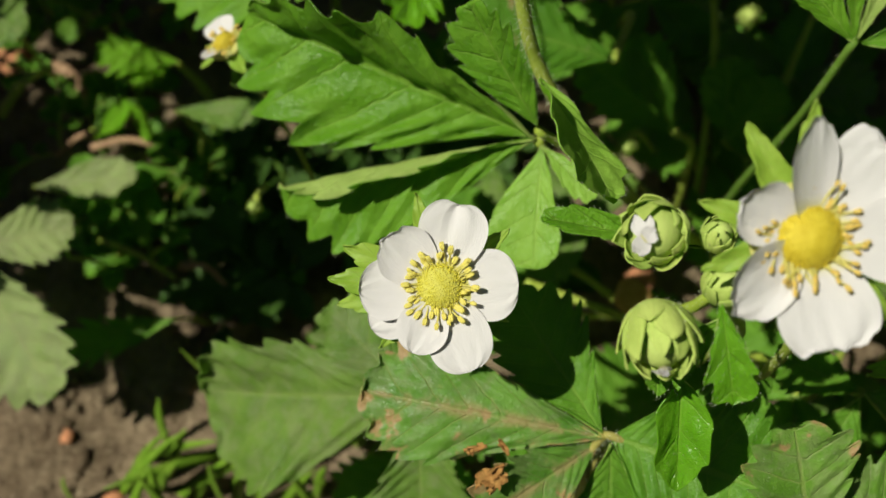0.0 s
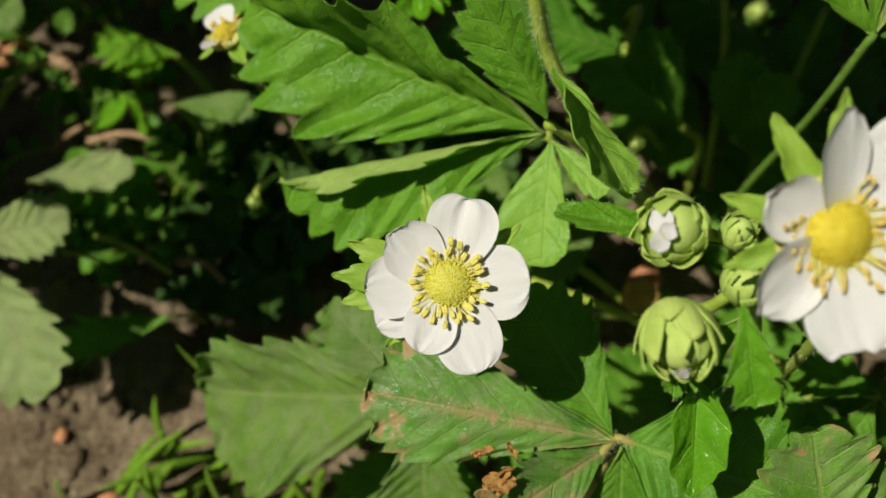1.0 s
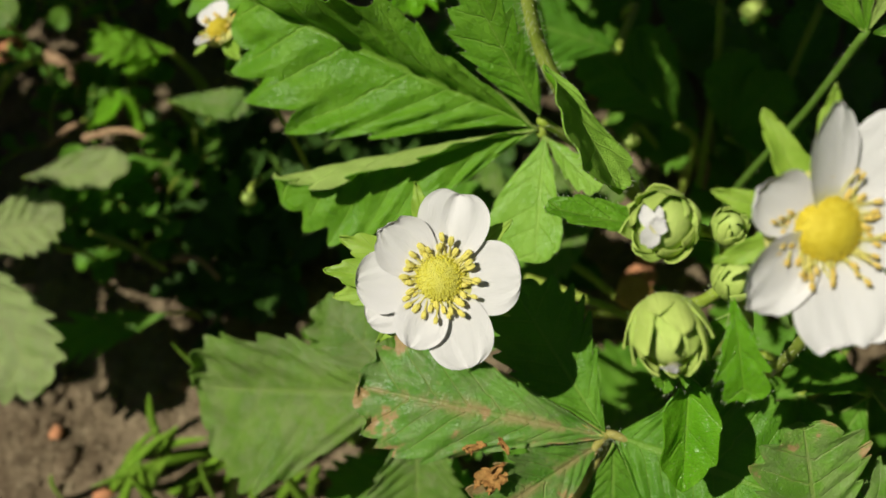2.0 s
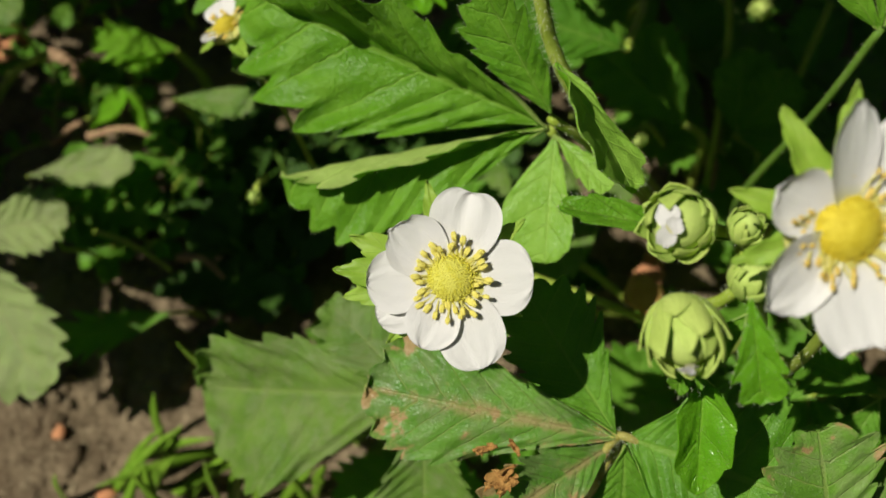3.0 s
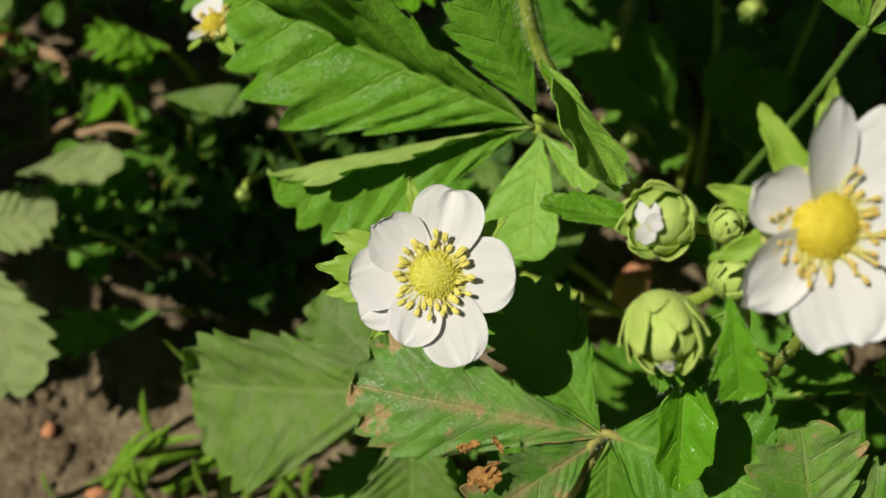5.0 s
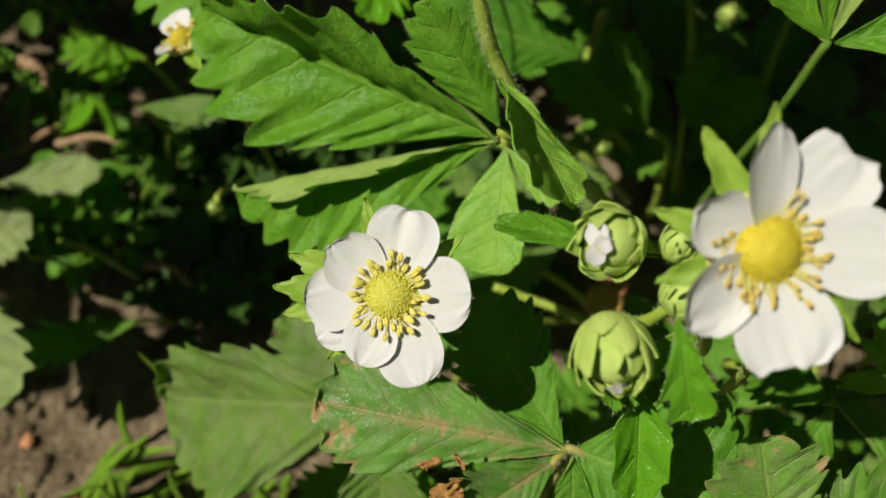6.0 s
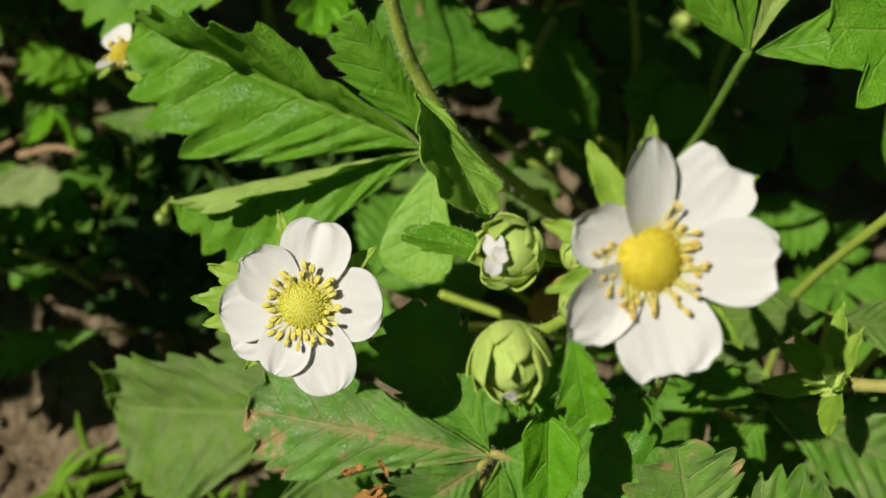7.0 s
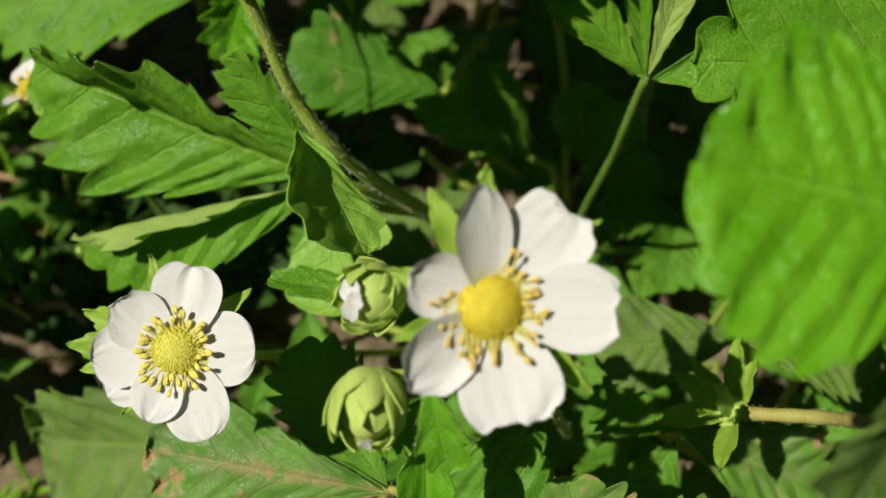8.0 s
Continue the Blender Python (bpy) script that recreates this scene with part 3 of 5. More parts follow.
def bud(name, centre, axis, r, h, count, label, stalk, flare=0.1, white=(), white_size=1.0, seed=0, hairs=160, reach=0.95):
    """A bud wrapped in an inner ring of broad sepals and an outer ring of narrow ones with loose ends."""
    rnd = random.Random(seed)
    c = Vector(centre)
    ez = Vector(axis).normalized()
    ex = ez.cross(Vector((0.2, 0.5, 0.8))).normalized()
    ey = ez.cross(ex)
    ob = thing(name, c, label, "flower bud", "strawberry flower buds")
    part("core", dome_mesh("core", c - ez * h * 0.25, ex, ey, ez, r * 0.86, h * (0.95 if white else 1.05), M_BUD), ob)
    for k in range(count):
        w = 2 * math.pi * (k + rnd.uniform(-0.15, 0.15)) / count
        part("sepal", shell_mesh("sepal", c, ex, ey, ez, r * (0.97 + 0.03 * (k % 2)), h, w, rnd.uniform(0.62, 0.85), reach * rnd.uniform(0.78, 0.98), flare * rnd.uniform(0.3, 1.2), seed * 31 + k), ob)
    for k in range(count):
        w = 2 * math.pi * (k + 0.5 + rnd.uniform(-0.2, 0.2)) / count
        part("bracteole", shell_mesh("bracteole", c, ex, ey, ez, r * 1.08, h * 1.02, w, rnd.uniform(0.7, 0.95), reach * rnd.uniform(0.66, 0.9), flare * rnd.uniform(0.5, 1.5), seed * 31 + k + 20), ob)
    for k in range(count - 2):
        w = 2 * math.pi * (k + 0.25 + rnd.uniform(-0.3, 0.3)) / (count - 2)
        part("bracteole", shell_mesh("bracteole", c, ex, ey, ez, r * 1.13, h * 1.03, w, rnd.uniform(0.65, 0.9), reach * rnd.uniform(0.5, 0.76), flare * rnd.uniform(0.2, 0.9), seed * 31 + k + 40), ob)
    if white:
        for k, (px, long, wide) in enumerate(zip(white, (1.0, 1.0, 0.6), (0.9, 0.75, 0.7))):
            px = (Vector(px) - ez * Vector(px).dot(ez)).normalized()
            part("petal", petal_mesh("petal", c + ez * h * (0.74 + 0.05 * k) - px * r * 0.15 + Vector(white[0]) * r * 0.12, px, ez.cross(px), ez, r * long * white_size, r * wide * white_size, lift=2 + 8 * k, cup=0.12, curl=-22, ragged=0.05, seed=k + seed, inner=0.02), ob)
    if hairs:
        verts, faces = [], []
        for _ in range(hairs):
            q = Vector((rnd.gauss(0, 1), rnd.gauss(0, 1), rnd.gauss(0, 1))).normalized()
            if q.z > 0.3:
                continue
            root = c + ex * q.x * r * 1.06 + ey * q.y * r * 1.06 + ez * q.z * h
            o = (ex * q.x + ey * q.y + ez * q.z)
            e = o.cross(ez).normalized() * 0.000025
            n = len(verts)
            verts += [root + e, root - e, root + ez * 0.00004, root + o * 0.0007]
            faces += [(n, n + 1, n + 3), (n + 1, n + 2, n + 3), (n + 2, n, n + 3)]
        part("hairs", link_mesh("hairs", verts, faces, [M_HAIR], smooth=False), ob)
    if stalk:
        stem("stalk", [c - ez * h * 0.95] + [Vector(q) for q in stalk], 0.0009, 0.0009, ob, hairs=60, hair_length=0.0006, seed=seed)
    return ob


# ---- ground ----
def ground_height(x, y):
    p = Vector((x, y, 0.0))
    near = math.exp(-((x / 0.5) ** 2 + ((y - 0.1) / 0.5) ** 2))
    big = 0.006 * noise.noise(p * 14) + 0.0035 * noise.noise(p * 45 + Vector((3, 1, 7)))
    clod = 0.0022 * noise.noise(p * 130) + 0.0012 * noise.noise(p * 320)
    return 0.004 + big * near + clod * near


def build_ground():
    n = 260
    us = [-1 + 2 * k / n for k in range(n + 1)]
    xs = [-0.03 + 0.21 * u + 60 * u ** 25 for u in us]
    ys = [0.12 + 0.2 * u + 60 * u ** 25 for u in us]
    verts = [(x, y, ground_height(x, y)) for y in ys for x in xs]
    w = n + 1
    faces = [(j * w + i, j * w + i + 1, (j + 1) * w + i + 1, (j + 1) * w + i) for j in range(n) for i in range(n)]
    ob = new("ground", link_mesh("ground", verts, faces, [M_SOIL]))
    tagged(ob, "crumbly dry brown garden soil with small clods", "soil", kind="structure")


build_ground()
def build_bounce_cover():
    """Unseen dense low dark leaves all round the bed, added to cut bounced light."""
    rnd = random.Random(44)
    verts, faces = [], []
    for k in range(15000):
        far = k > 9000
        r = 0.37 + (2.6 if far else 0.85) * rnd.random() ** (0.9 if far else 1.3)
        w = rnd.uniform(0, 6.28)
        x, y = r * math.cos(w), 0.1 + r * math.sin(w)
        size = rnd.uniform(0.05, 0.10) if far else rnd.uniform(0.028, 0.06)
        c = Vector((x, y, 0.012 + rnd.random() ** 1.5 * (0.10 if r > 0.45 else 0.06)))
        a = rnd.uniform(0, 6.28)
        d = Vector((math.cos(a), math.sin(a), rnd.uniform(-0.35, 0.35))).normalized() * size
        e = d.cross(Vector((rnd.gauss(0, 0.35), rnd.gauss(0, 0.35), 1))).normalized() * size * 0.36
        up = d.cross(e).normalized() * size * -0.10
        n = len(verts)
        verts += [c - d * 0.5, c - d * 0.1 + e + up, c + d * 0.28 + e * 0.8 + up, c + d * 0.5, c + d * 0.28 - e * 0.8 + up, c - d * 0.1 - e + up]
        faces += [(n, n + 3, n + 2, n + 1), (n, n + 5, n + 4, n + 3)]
    ob = new("ground_cover", link_mesh("ground_cover", verts, faces, [M_SHADE]))
    tagged(ob, "unseen low dark leaves round the bed, added to cut bounced light", "weeds", kind="stuff")


build_bounce_cover()

# ---- flowers in full bloom ----
N = (0, -0.407, 0.914)
flower("strawberry_flower", (-0.0004, 0.0489, 0.1476), (-0.05, -0.388, 0.92), (1, 0, 0),
       [(77, 0.0141, 0.0106, 0.0006, dict(lift=3, cup=0.02, notch=0.06, crease=0.06, hem=0.03, claw=0.36, square=2.3)),
        (2, 0.0124, 0.0110, 0.0002, dict(lift=3, cup=0.01, claw=0.42, square=2.3)),
        (-70, 0.0142, 0.0101, 0.0005, dict(lift=3, cup=0.01, claw=0.42, square=2.3)),
        (-113, 0.0113, 0.0080, 0.0009, dict(lift=3, cup=0.05, hem=0.05)),
        (211, 0.0129, 0.0078, 0.0001, dict(lift=1, cup=0.04)),
        (183, 0.0131, 0.0096, 0.0008, dict(lift=-2, cup=0.04, curl=6, hem=0.05)),
        (137, 0.0120, 0.0096, 0.0006, dict(lift=1, cup=0.06, curl=9, ragged=0.03, hem=0.06, side_fold=0.0))],
       [(105, 0.0142, 0.30, 6), (40, 0.0132, 0.30, -4), (158, 0.0162, 0.42, -6), (176, 0.0172, 0.40, -4), (-28, 0.0110, 0.3, -6), (-92, 0.0115, 0.34, -4), (-135, 0.0130, 0.34, -6), (190, 0.0165, 0.40, -10)],
       (0.0038, 0.0027), (42, 0.0024, 0.00074), "open white strawberry flower with a yellow centre on a hairy stalk", [(0.0052, 0.0589, 0.1122), (0.0269, 0.0769, 0.0545), (0.055, 0.0877, 0.0242)], seed=3)
flower("strawberry_flower", (0.0455, 0.0447, 0.1753), (-0.04, -0.43, 0.90), (1, 0, 0),
       [(93, 0.0152, 0.0066, 0.0010, dict(lift=14, cup=0.12, curl=5, side_fold=0.22, hem=0.05, claw=0.35, wide_at=0.55, ragged=0.02)),
        (49, 0.0156, 0.0112, 0.0002, dict(lift=5, cup=0.03, ragged=0.035, notch=0.06, square=2.7, claw=0.28, wide_at=0.68)),
        (-2, 0.0156, 0.0108, 0.0006, dict(lift=4, cup=0.03, ragged=0.03, square=2.6, claw=0.28, wide_at=0.66)),
        (-77, 0.0152, 0.0128, 0.0004, dict(lift=6, cup=0.04, ragged=0.035, notch=0.07, square=2.6, claw=0.26, wide_at=0.66)),
        (224, 0.0137, 0.0084, 0.0006, dict(lift=8, cup=0.10, hem=0.14, side_fold=-0.16, ragged=0.025, claw=0.28)),
        (155, 0.0108, 0.0080, 0.0008, dict(lift=9, cup=0.10, curl=8, hem=0.10, ragged=0.025, claw=0.26, side_fold=-0.10))],
       [(116, 0.0150, 0.34, 0), (36, 0.0160, 0.24, -2), (90, 0.0162, 0.26, 14), (160, 0.0125, 0.34, -8), (-42, 0.0160, 0.26, -6), (200, 0.0120, 0.34, -12), (-100, 0.0120, 0.34, -14)],
       (0.0042, 0.0034), (54, 0.0030, 0.00054), "fully open white strawberry flower with withering orange stamens", [(0.0541, 0.0428, 0.151), (0.0589, 0.0429, 0.1269), (0.0685, 0.0499, 0.0753)], ripe=True, seed=8)

# ---- buds on their truss ----
bud("flower_bud", (0.0297, 0.0362, 0.1600), (-0.06, -0.937, 0.300), 0.0047, 0.0058, 6, "plump pale green flower bud about to open", [(0.0346, 0.0414, 0.158), (0.0394, 0.0445, 0.1561)], flare=0.20, white=((0.3, -0.7, -0.2), (-0.5, -0.83, -0.133), (0.745, 0.423, 0.515)), white_size=0.45, seed=2, hairs=260)
bud("flower_bud", (0.03, 0.0512, 0.1623), (-0.415, -0.567, 0.712), 0.0045, 0.0050, 6, "opening flower bud with crumpled white petals showing", [(0.0361, 0.0529, 0.1576), (0.0406, 0.0529, 0.1554)], flare=0.16, white=((-0.458, 0.708, 0.538), (-0.542, -0.83, -0.133), (0.745, 0.423, 0.515)), white_size=0.8, seed=5, reach=0.86)
bud("flower_bud", (0.04, 0.0521, 0.16), (0.103, 0.068, 0.992), 0.0024, 0.0030, 5, "small closed green flower bud", [(0.0423, 0.0518, 0.1538)], flare=0.18, seed=7, hairs=60)
bud("flower_bud", (0.0401, 0.0445, 0.1594), (0.156, -0.096, 0.983), 0.0030, 0.0036, 5, "small closed green flower bud", [(0.0433, 0.0447, 0.1507)], flare=0.22, seed=9, hairs=60)
truss = thing("flower_truss", (0.0696, 0.0672, 0.0447), "branched hairy green stalk that carries the buds", "stalk")
stem("main_stalk", [(0.0696, 0.0672, 0.0447), (0.0582, 0.0527, 0.1094), (0.0449, 0.0454, 0.1477), (0.0402, 0.0452, 0.1542), (0.0416, 0.0518, 0.1538), (0.0409, 0.0533, 0.1545)], 0.0014, 0.0010, truss, hairs=200, seed=4)
leaflet(truss, (0.0403, 0.0517, 0.156), (0.015, 0.0564, 0.157), (0, 0.045, 0.999), 0.22, "narrow folded green bract", name="bract", teeth=5, tooth=0.2, fold=34, mats=(M_FRESH, M_UNDER), fringe=90, seed=1)
leaflet(truss, (0.0374, 0.0398, 0.1644), (0.0403, 0.0283, 0.1554), (-0.119, -0.404, 0.907), 0.54, "glossy lobed green bract", name="bract", teeth=3, tooth=0.3, start=0.3, fold=10, fold2=10, arch=-14, wide_at=0.75, mats=(M_BRACT, M_UNDER), fringe=90, seed=2)
leaflet(truss, (0.037, 0.0352, 0.1432), (0.0369, 0.0199, 0.1331), (-0.05, -0.404, 0.907), 0.62, "glossy folded green bract", name="bract", teeth=3, tooth=0.06, start=0.05, fold=42, fold2=36, arch=-10, wide_at=0.12, blunt=0.3, mats=(M_BRACT, M_UNDER), seed=4)
leaflet(truss, (0.0423, 0.0425, 0.153), (0.0306, 0.0322, 0.1484), (0.1, -0.405, 0.909), 0.40, name="bract", teeth=4, tooth=0.5, fold=12, mats=(M_FRESH, M_UNDER), fringe=90, seed=3)

# ---- leaf with deeply folded leaflets behind the flower ----
A = thing("strawberry_leaf", (0.0558, 0.1185, 0.0511), "bright green strawberry leaf with folded toothed leaflets", "leaf", "strawberry leaves")
leaflet(A, (0.0184, 0.0907, 0.1241), (-0.0395, 0.1141, 0.1334), (0, -0.407, 0.914), 0.66, teeth=8, tooth=0.44, tooth2=0.24, fold=-12, fold2=88, ease=0.15, sharp=20.0, w2=0.88, arch=-10, mats=(M_FRESH, M_UNDER), fringe=300, seed=11, pleat=0.08, wave=0.05, rows=10)
leaflet(A, (0.0185, 0.0903, 0.1239), (-0.0338, 0.0839, 0.1145), (0, -0.407, 0.914), 0.60, teeth=8, tooth=0.36, fold=-8, fold2=114, w2=0.52, arch=-6, mats=(M_FRESH, M_UNDER), fringe=260, seed=13, pleat=0.06, wave=0.03, rows=9)
leaflet(A, (0.0201, 0.0891, 0.1234), (0.0183, 0.0665, 0.1134), (-0.28, -0.30, 0.91), 0.40, teeth=6, fold=6, w2=2.1, mats=(M_LIT, M_UNDER), fringe=90, seed=14, pleat=0.02, tooth=0.10)
leaflet(A, (0.0203, 0.0888, 0.1232), (0.0299, 0.0774, 0.1226), (-0.15, -0.32, 0.93), 0.42, teeth=4, fold=8, mats=(M_LIT, M_UNDER), fringe=60, seed=15, pleat=0.03, tooth=0.30)
stem("petiole", [(0.0190, 0.0905, 0.1230), (0.0285, 0.0935, 0.1057), (0.0558, 0.1185, 0.0511)], 0.0009, 0.0013, A, hairs=120)

B2 = thing("strawberry_leaf", (0.0684, 0.1091, 0.036), "young strawberry leaf with upright half-folded leaflets", "leaf", "strawberry leaves")
leaflet(B2, (0.0181, 0.0888, 0.1315), (0.0044, 0.1019, 0.1510), (-0.55, -0.20, 0.81), 0.54, teeth=7, fold=14, fold2=24, mats=(M_FRESH, M_UNDER), fringe=200, seed=21, pleat=0.035, tooth=0.40, sharp=16.0, wide_at=0.40, rows=9)
leaflet(B2, (0.0166, 0.0859, 0.1507), (0.0280, 0.0638, 0.1477), (0.625, 0.226, 0.743), 0.50, teeth=5, fold=14, fold2=16, w2=2.3, arch=-12, mats=(M_LIT, M_THIN), fringe=140, seed=22, tooth=0.22, pleat=0.03, wave=0.05, wide_at=0.45)
stem("petiole", [(0.0186, 0.0892, 0.1290), (0.0314, 0.0922, 0.1105), (0.0684, 0.1091, 0.036)], 0.0009, 0.0013, B2, hairs=120)

C2 = thing("strawberry_leaf", (0.0684, 0.1091, 0.036), "strawberry leaf high on a long hairy petiole", "leaf", "strawberry leaves")
stem("petiole", [(0.0065, 0.1048, 0.1807), (0.0122, 0.0978, 0.1623), (0.0161, 0.0926, 0.1484), (0.0236, 0.0887, 0.1345), (0.0403, 0.0936, 0.1002), (0.0684, 0.1091, 0.036)], 0.0011, 0.0015, C2, hairs=1100, hair_length=0.0011, seed=6)
leaflet(C2, (0.0065, 0.105, 0.1808), (0.000, 0.164, 0.19), (0, 0, 1), 0.5, teeth=9, fold=14, mats=(M_LEAF, M_UNDER), seed=31)
leaflet(C2, (0.0065, 0.105, 0.1808), (0.024, 0.156, 0.19), (0, 0, 1), 0.60, teeth=9, fold=10, mats=(M_LEAF, M_UNDER), seed=32)
leaflet(C2, (0.0065, 0.105, 0.1808), (0.024, 0.124, 0.196), (0, 0, 1), 0.60, teeth=9, fold=10, mats=(M_LEAF, M_UNDER), seed=33)

T = thing("strawberry_leaf", (-0.09, 0.2228, 0.0647), "broad light green strawberry leaf behind the folded one", "leaf", "strawberry leaves")
leaflet(T, (-0.0043, 0.1564, 0.1126), (-0.0752, 0.155, 0.1004), (0, -0.407, 0.914), 0.52, teeth=8, fold=8, mats=(M_FRESH, M_UNDER), seed=35)
leaflet(T, (-0.0035, 0.1577, 0.1132), (-0.0092, 0.1309, 0.1088), (0.447, -0.364, 0.817), 0.62, teeth=6, fold=18, mats=(M_BRIGHT, M_UNDER), seed=36)
leaflet(T, (-0.0042, 0.1583, 0.1135), (-0.0254, 0.1993, 0.1207), (0, -0.407, 0.914), 0.6, teeth=8, fold=8, mats=(M_FRESH, M_UNDER), seed=37)
stem("petiole", [(-0.004, 0.1572, 0.113), (-0.0049, 0.1785, 0.0951), (-0.09, 0.2228, 0.0647)], 0.001, 0.0013, T)

# ---- leaf with brown-edged leaflets below the flower ----
D = thing("strawberry_leaf", (0.036, 0.0366, 0.0256), "dull green strawberry leaf with brown dead patches", "leaf", "strawberry leaves")
leaflet(D, (0.029, 0.0323, 0.1145), (-0.0156, 0.0417, 0.1121), (0, -0.314, 0.949), 0.50, "leaflet with brown scorched margin", teeth=9, tooth=0.36, fold=-8, fold2=2, arch=-18, wave=0.06, pleat=0.04, mats=(M_DRYRIB, M_UNDER), fringe=90, seed=41)
leaflet(D, (0.0292, 0.0329, 0.1148), (0.0129, 0.0574, 0.1224), (0, -0.407, 0.914), 0.66, teeth=8, fold=10, mats=(M_LEAF, M_UNDER), fringe=90, seed=42)
leaflet(D, (0.029, 0.0313, 0.113), (0.0056, 0.0165, 0.1152), (0, -0.407, 0.914), 0.62, "leaflet with brown scorched margin", teeth=8, fold=14, mats=(M_DRYRIB, M_UNDER), fringe=90, seed=43)
stem("petiole", [(0.0298, 0.0327, 0.1125), (0.0309, 0.0334, 0.1063), (0.027, 0.026, 0.1041), (0.036, 0.0308, 0.023)], 0.0010, 0.0010, D, mat=M_TAN, hairs=200, hair_length=0.0009)
stem("leaflet_stalk", [(0.0296, 0.0327, 0.1147), (0.0275, 0.0302, 0.1125), (0.024, 0.0265, 0.1087)], 0.0010, 0.0006, D, mat=M_TAN, hairs=160, hair_length=0.0009, seed=3)
stem("leaflet_stalk", [(0.0302, 0.0323, 0.1135), (0.0248, 0.0351, 0.1147), (0.0166, 0.0395, 0.1144)], 0.0011, 0.0005, D, mat=M_TAN, hairs=160, hair_length=0.0009, seed=4)
D2 = thing("strawberry_leaf", (0.0504, 0.0366, 0.0256), "broad green strawberry leaf with a cut shadow on it", "leaf", "strawberry leaves")
leaflet(D2, (0.0311, 0.0323, 0.1145), (0.0558, 0.0219, 0.1197), (0, -0.407, 0.914), 1.45, teeth=9, fold=8, mats=(M_LEAF, M_UNDER), seed=45)
leaflet(D2, (0.0311, 0.0313, 0.113), (0.0324, 0.0102, 0.0959), (0, -0.407, 0.914), 0.7, teeth=9, fold=8, mats=(M_LEAF, M_UNDER), seed=46)
stem("petiole", [(0.0368, 0.0303, 0.1126), (0.03, 0.0325, 0.1146), (0.0307, 0.031, 0.1052), (0.0318, 0.0275, 0.0872), (0.0504, 0.0308, 0.023)], 0.0007, 0.0012, D2, mat=M_TAN, hairs=240)
D3 = thing("strawberry_leaf", (0.1098, 0.0334, 0.0022), "strawberry leaf with tan blotches near its toothed end", "leaf", "strawberry leaves")
leaflet(D3, (0.0653, 0.0115, 0.1129), (0.0602, 0.032, 0.1264), (0, -0.407, 0.914), 0.85, teeth=7, fold=8, mats=(M_HURT, M_UNDER), seed=47)
leaflet(D3, (0.068, 0.0119, 0.1076), (0.0919, 0.0251, 0.1102), (0, -0.407, 0.914), 0.8, teeth=7, fold=8, mats=(M_HURT, M_UNDER), seed=48)
stem("petiole", [(0.0677, 0.0119, 0.1076), (0.0871, 0.0196, 0.0618), (0.1098, 0.0334, 0.0022)], 0.0011, 0.0013, D3)

back_leaf((0.1089, 0.0622, 0.0129), (0.0845, 0.0512, 0.0704), [(0.0722, 0.0371, 0.0663), (0.0902, 0.0374, 0.0719), (0.074, 0.0555, 0.0646)], "green strawberry leaf low under the open flower", (M_LEAF, M_UNDER), 57)

# ---- dull leaf low on the soil side ----
E = thing("strawberry_leaf", (0.0028, 0.0491, 0.0093), "large dusty green strawberry leaf close to the soil", "leaf", "strawberry leaves")
leaflet(E, (-0.0049, 0.0474, 0.0851), (-0.06, 0.0547, 0.0621), (0.05, -0.478, 0.877), 0.78, teeth=9, tooth=0.26, fold=8, fold2=18, w2=0.66, arch=-12, wave=0.06, pleat=0.03, mats=(M_DULL, M_UNDER), seed=51)
leaflet(E, (-0.0056, 0.0463, 0.0846), (-0.0271, 0.067, 0.0884), (0, -0.314, 0.949), 0.6, teeth=7, fold=10, mats=(M_DULL, M_UNDER), seed=53)
leaflet(E, (-0.0053, 0.0434, 0.0833), (-0.005, 0.0156, 0.0655), (0, -0.407, 0.914), 0.8, teeth=9, fold=10, mats=(M_DULL, M_UNDER), seed=52)
stem("petiole", [(-0.0045, 0.0469, 0.0849), (0.0008, 0.0473, 0.0632), (0.0028, 0.0491, 0.0093)], 0.0011, 0.0013, E)

# ---- leaves behind, in the shade of the plant ----
back_leaf((0.057, 0.185, 0.0369), (0.0419, 0.1273, 0.1), [(0.0059, 0.1342, 0.1082)], "mid-green strawberry leaf with two rusty spots", (M_SPOT, M_UNDER), 61)
back_leaf((0.0768, 0.1265, 0.0163), (0.066, 0.1311, 0.0620), [(0.0353, 0.1390, 0.0875), (0.0513, 0.1464, 0.0853)], "shaded dark green strawberry leaf", (M_LEAF, M_UNDER), 65, 0.54)
back_leaf((0.0958, 0.123, 0.0148), (0.0823, 0.1306, 0.0565), [(0.079, 0.1442, 0.079), (0.093, 0.1385, 0.0764), (0.1035, 0.1251, 0.0595)], "shaded dark green strawberry leaf", (M_LEAF, M_UNDER), 69)
E7 = thing("strawberry_leaf", (0.1086, 0.1165, 0.0283), "upright strawberry leaf with narrow folded leaflets on a bare petiole", "leaf", "strawberry leaves")
leaflet(E7, (0.0792, 0.1036, 0.1379), (0.0614, 0.1182, 0.1508), (-0.196, -0.399, 0.896), 0.46, teeth=7, tooth=0.16, fold=24, mats=(M_FRESH, M_UNDER), fringe=40, seed=73)
leaflet(E7, (0.0796, 0.1039, 0.138), (0.075, 0.1198, 0.1571), (-0.287, -0.39, 0.875), 0.26, teeth=7, tooth=0.16, fold=30, mats=(M_FRESH, M_UNDER), fringe=40, seed=74)
leaflet(E7, (0.0802, 0.1042, 0.1381), (0.0859, 0.1167, 0.1559), (-0.1, -0.405, 0.909), 0.30, "pale underside of a turned leaflet", teeth=7, tooth=0.16, fold=22, mats=(M_UNDER, M_FRESH), fringe=40, seed=75)
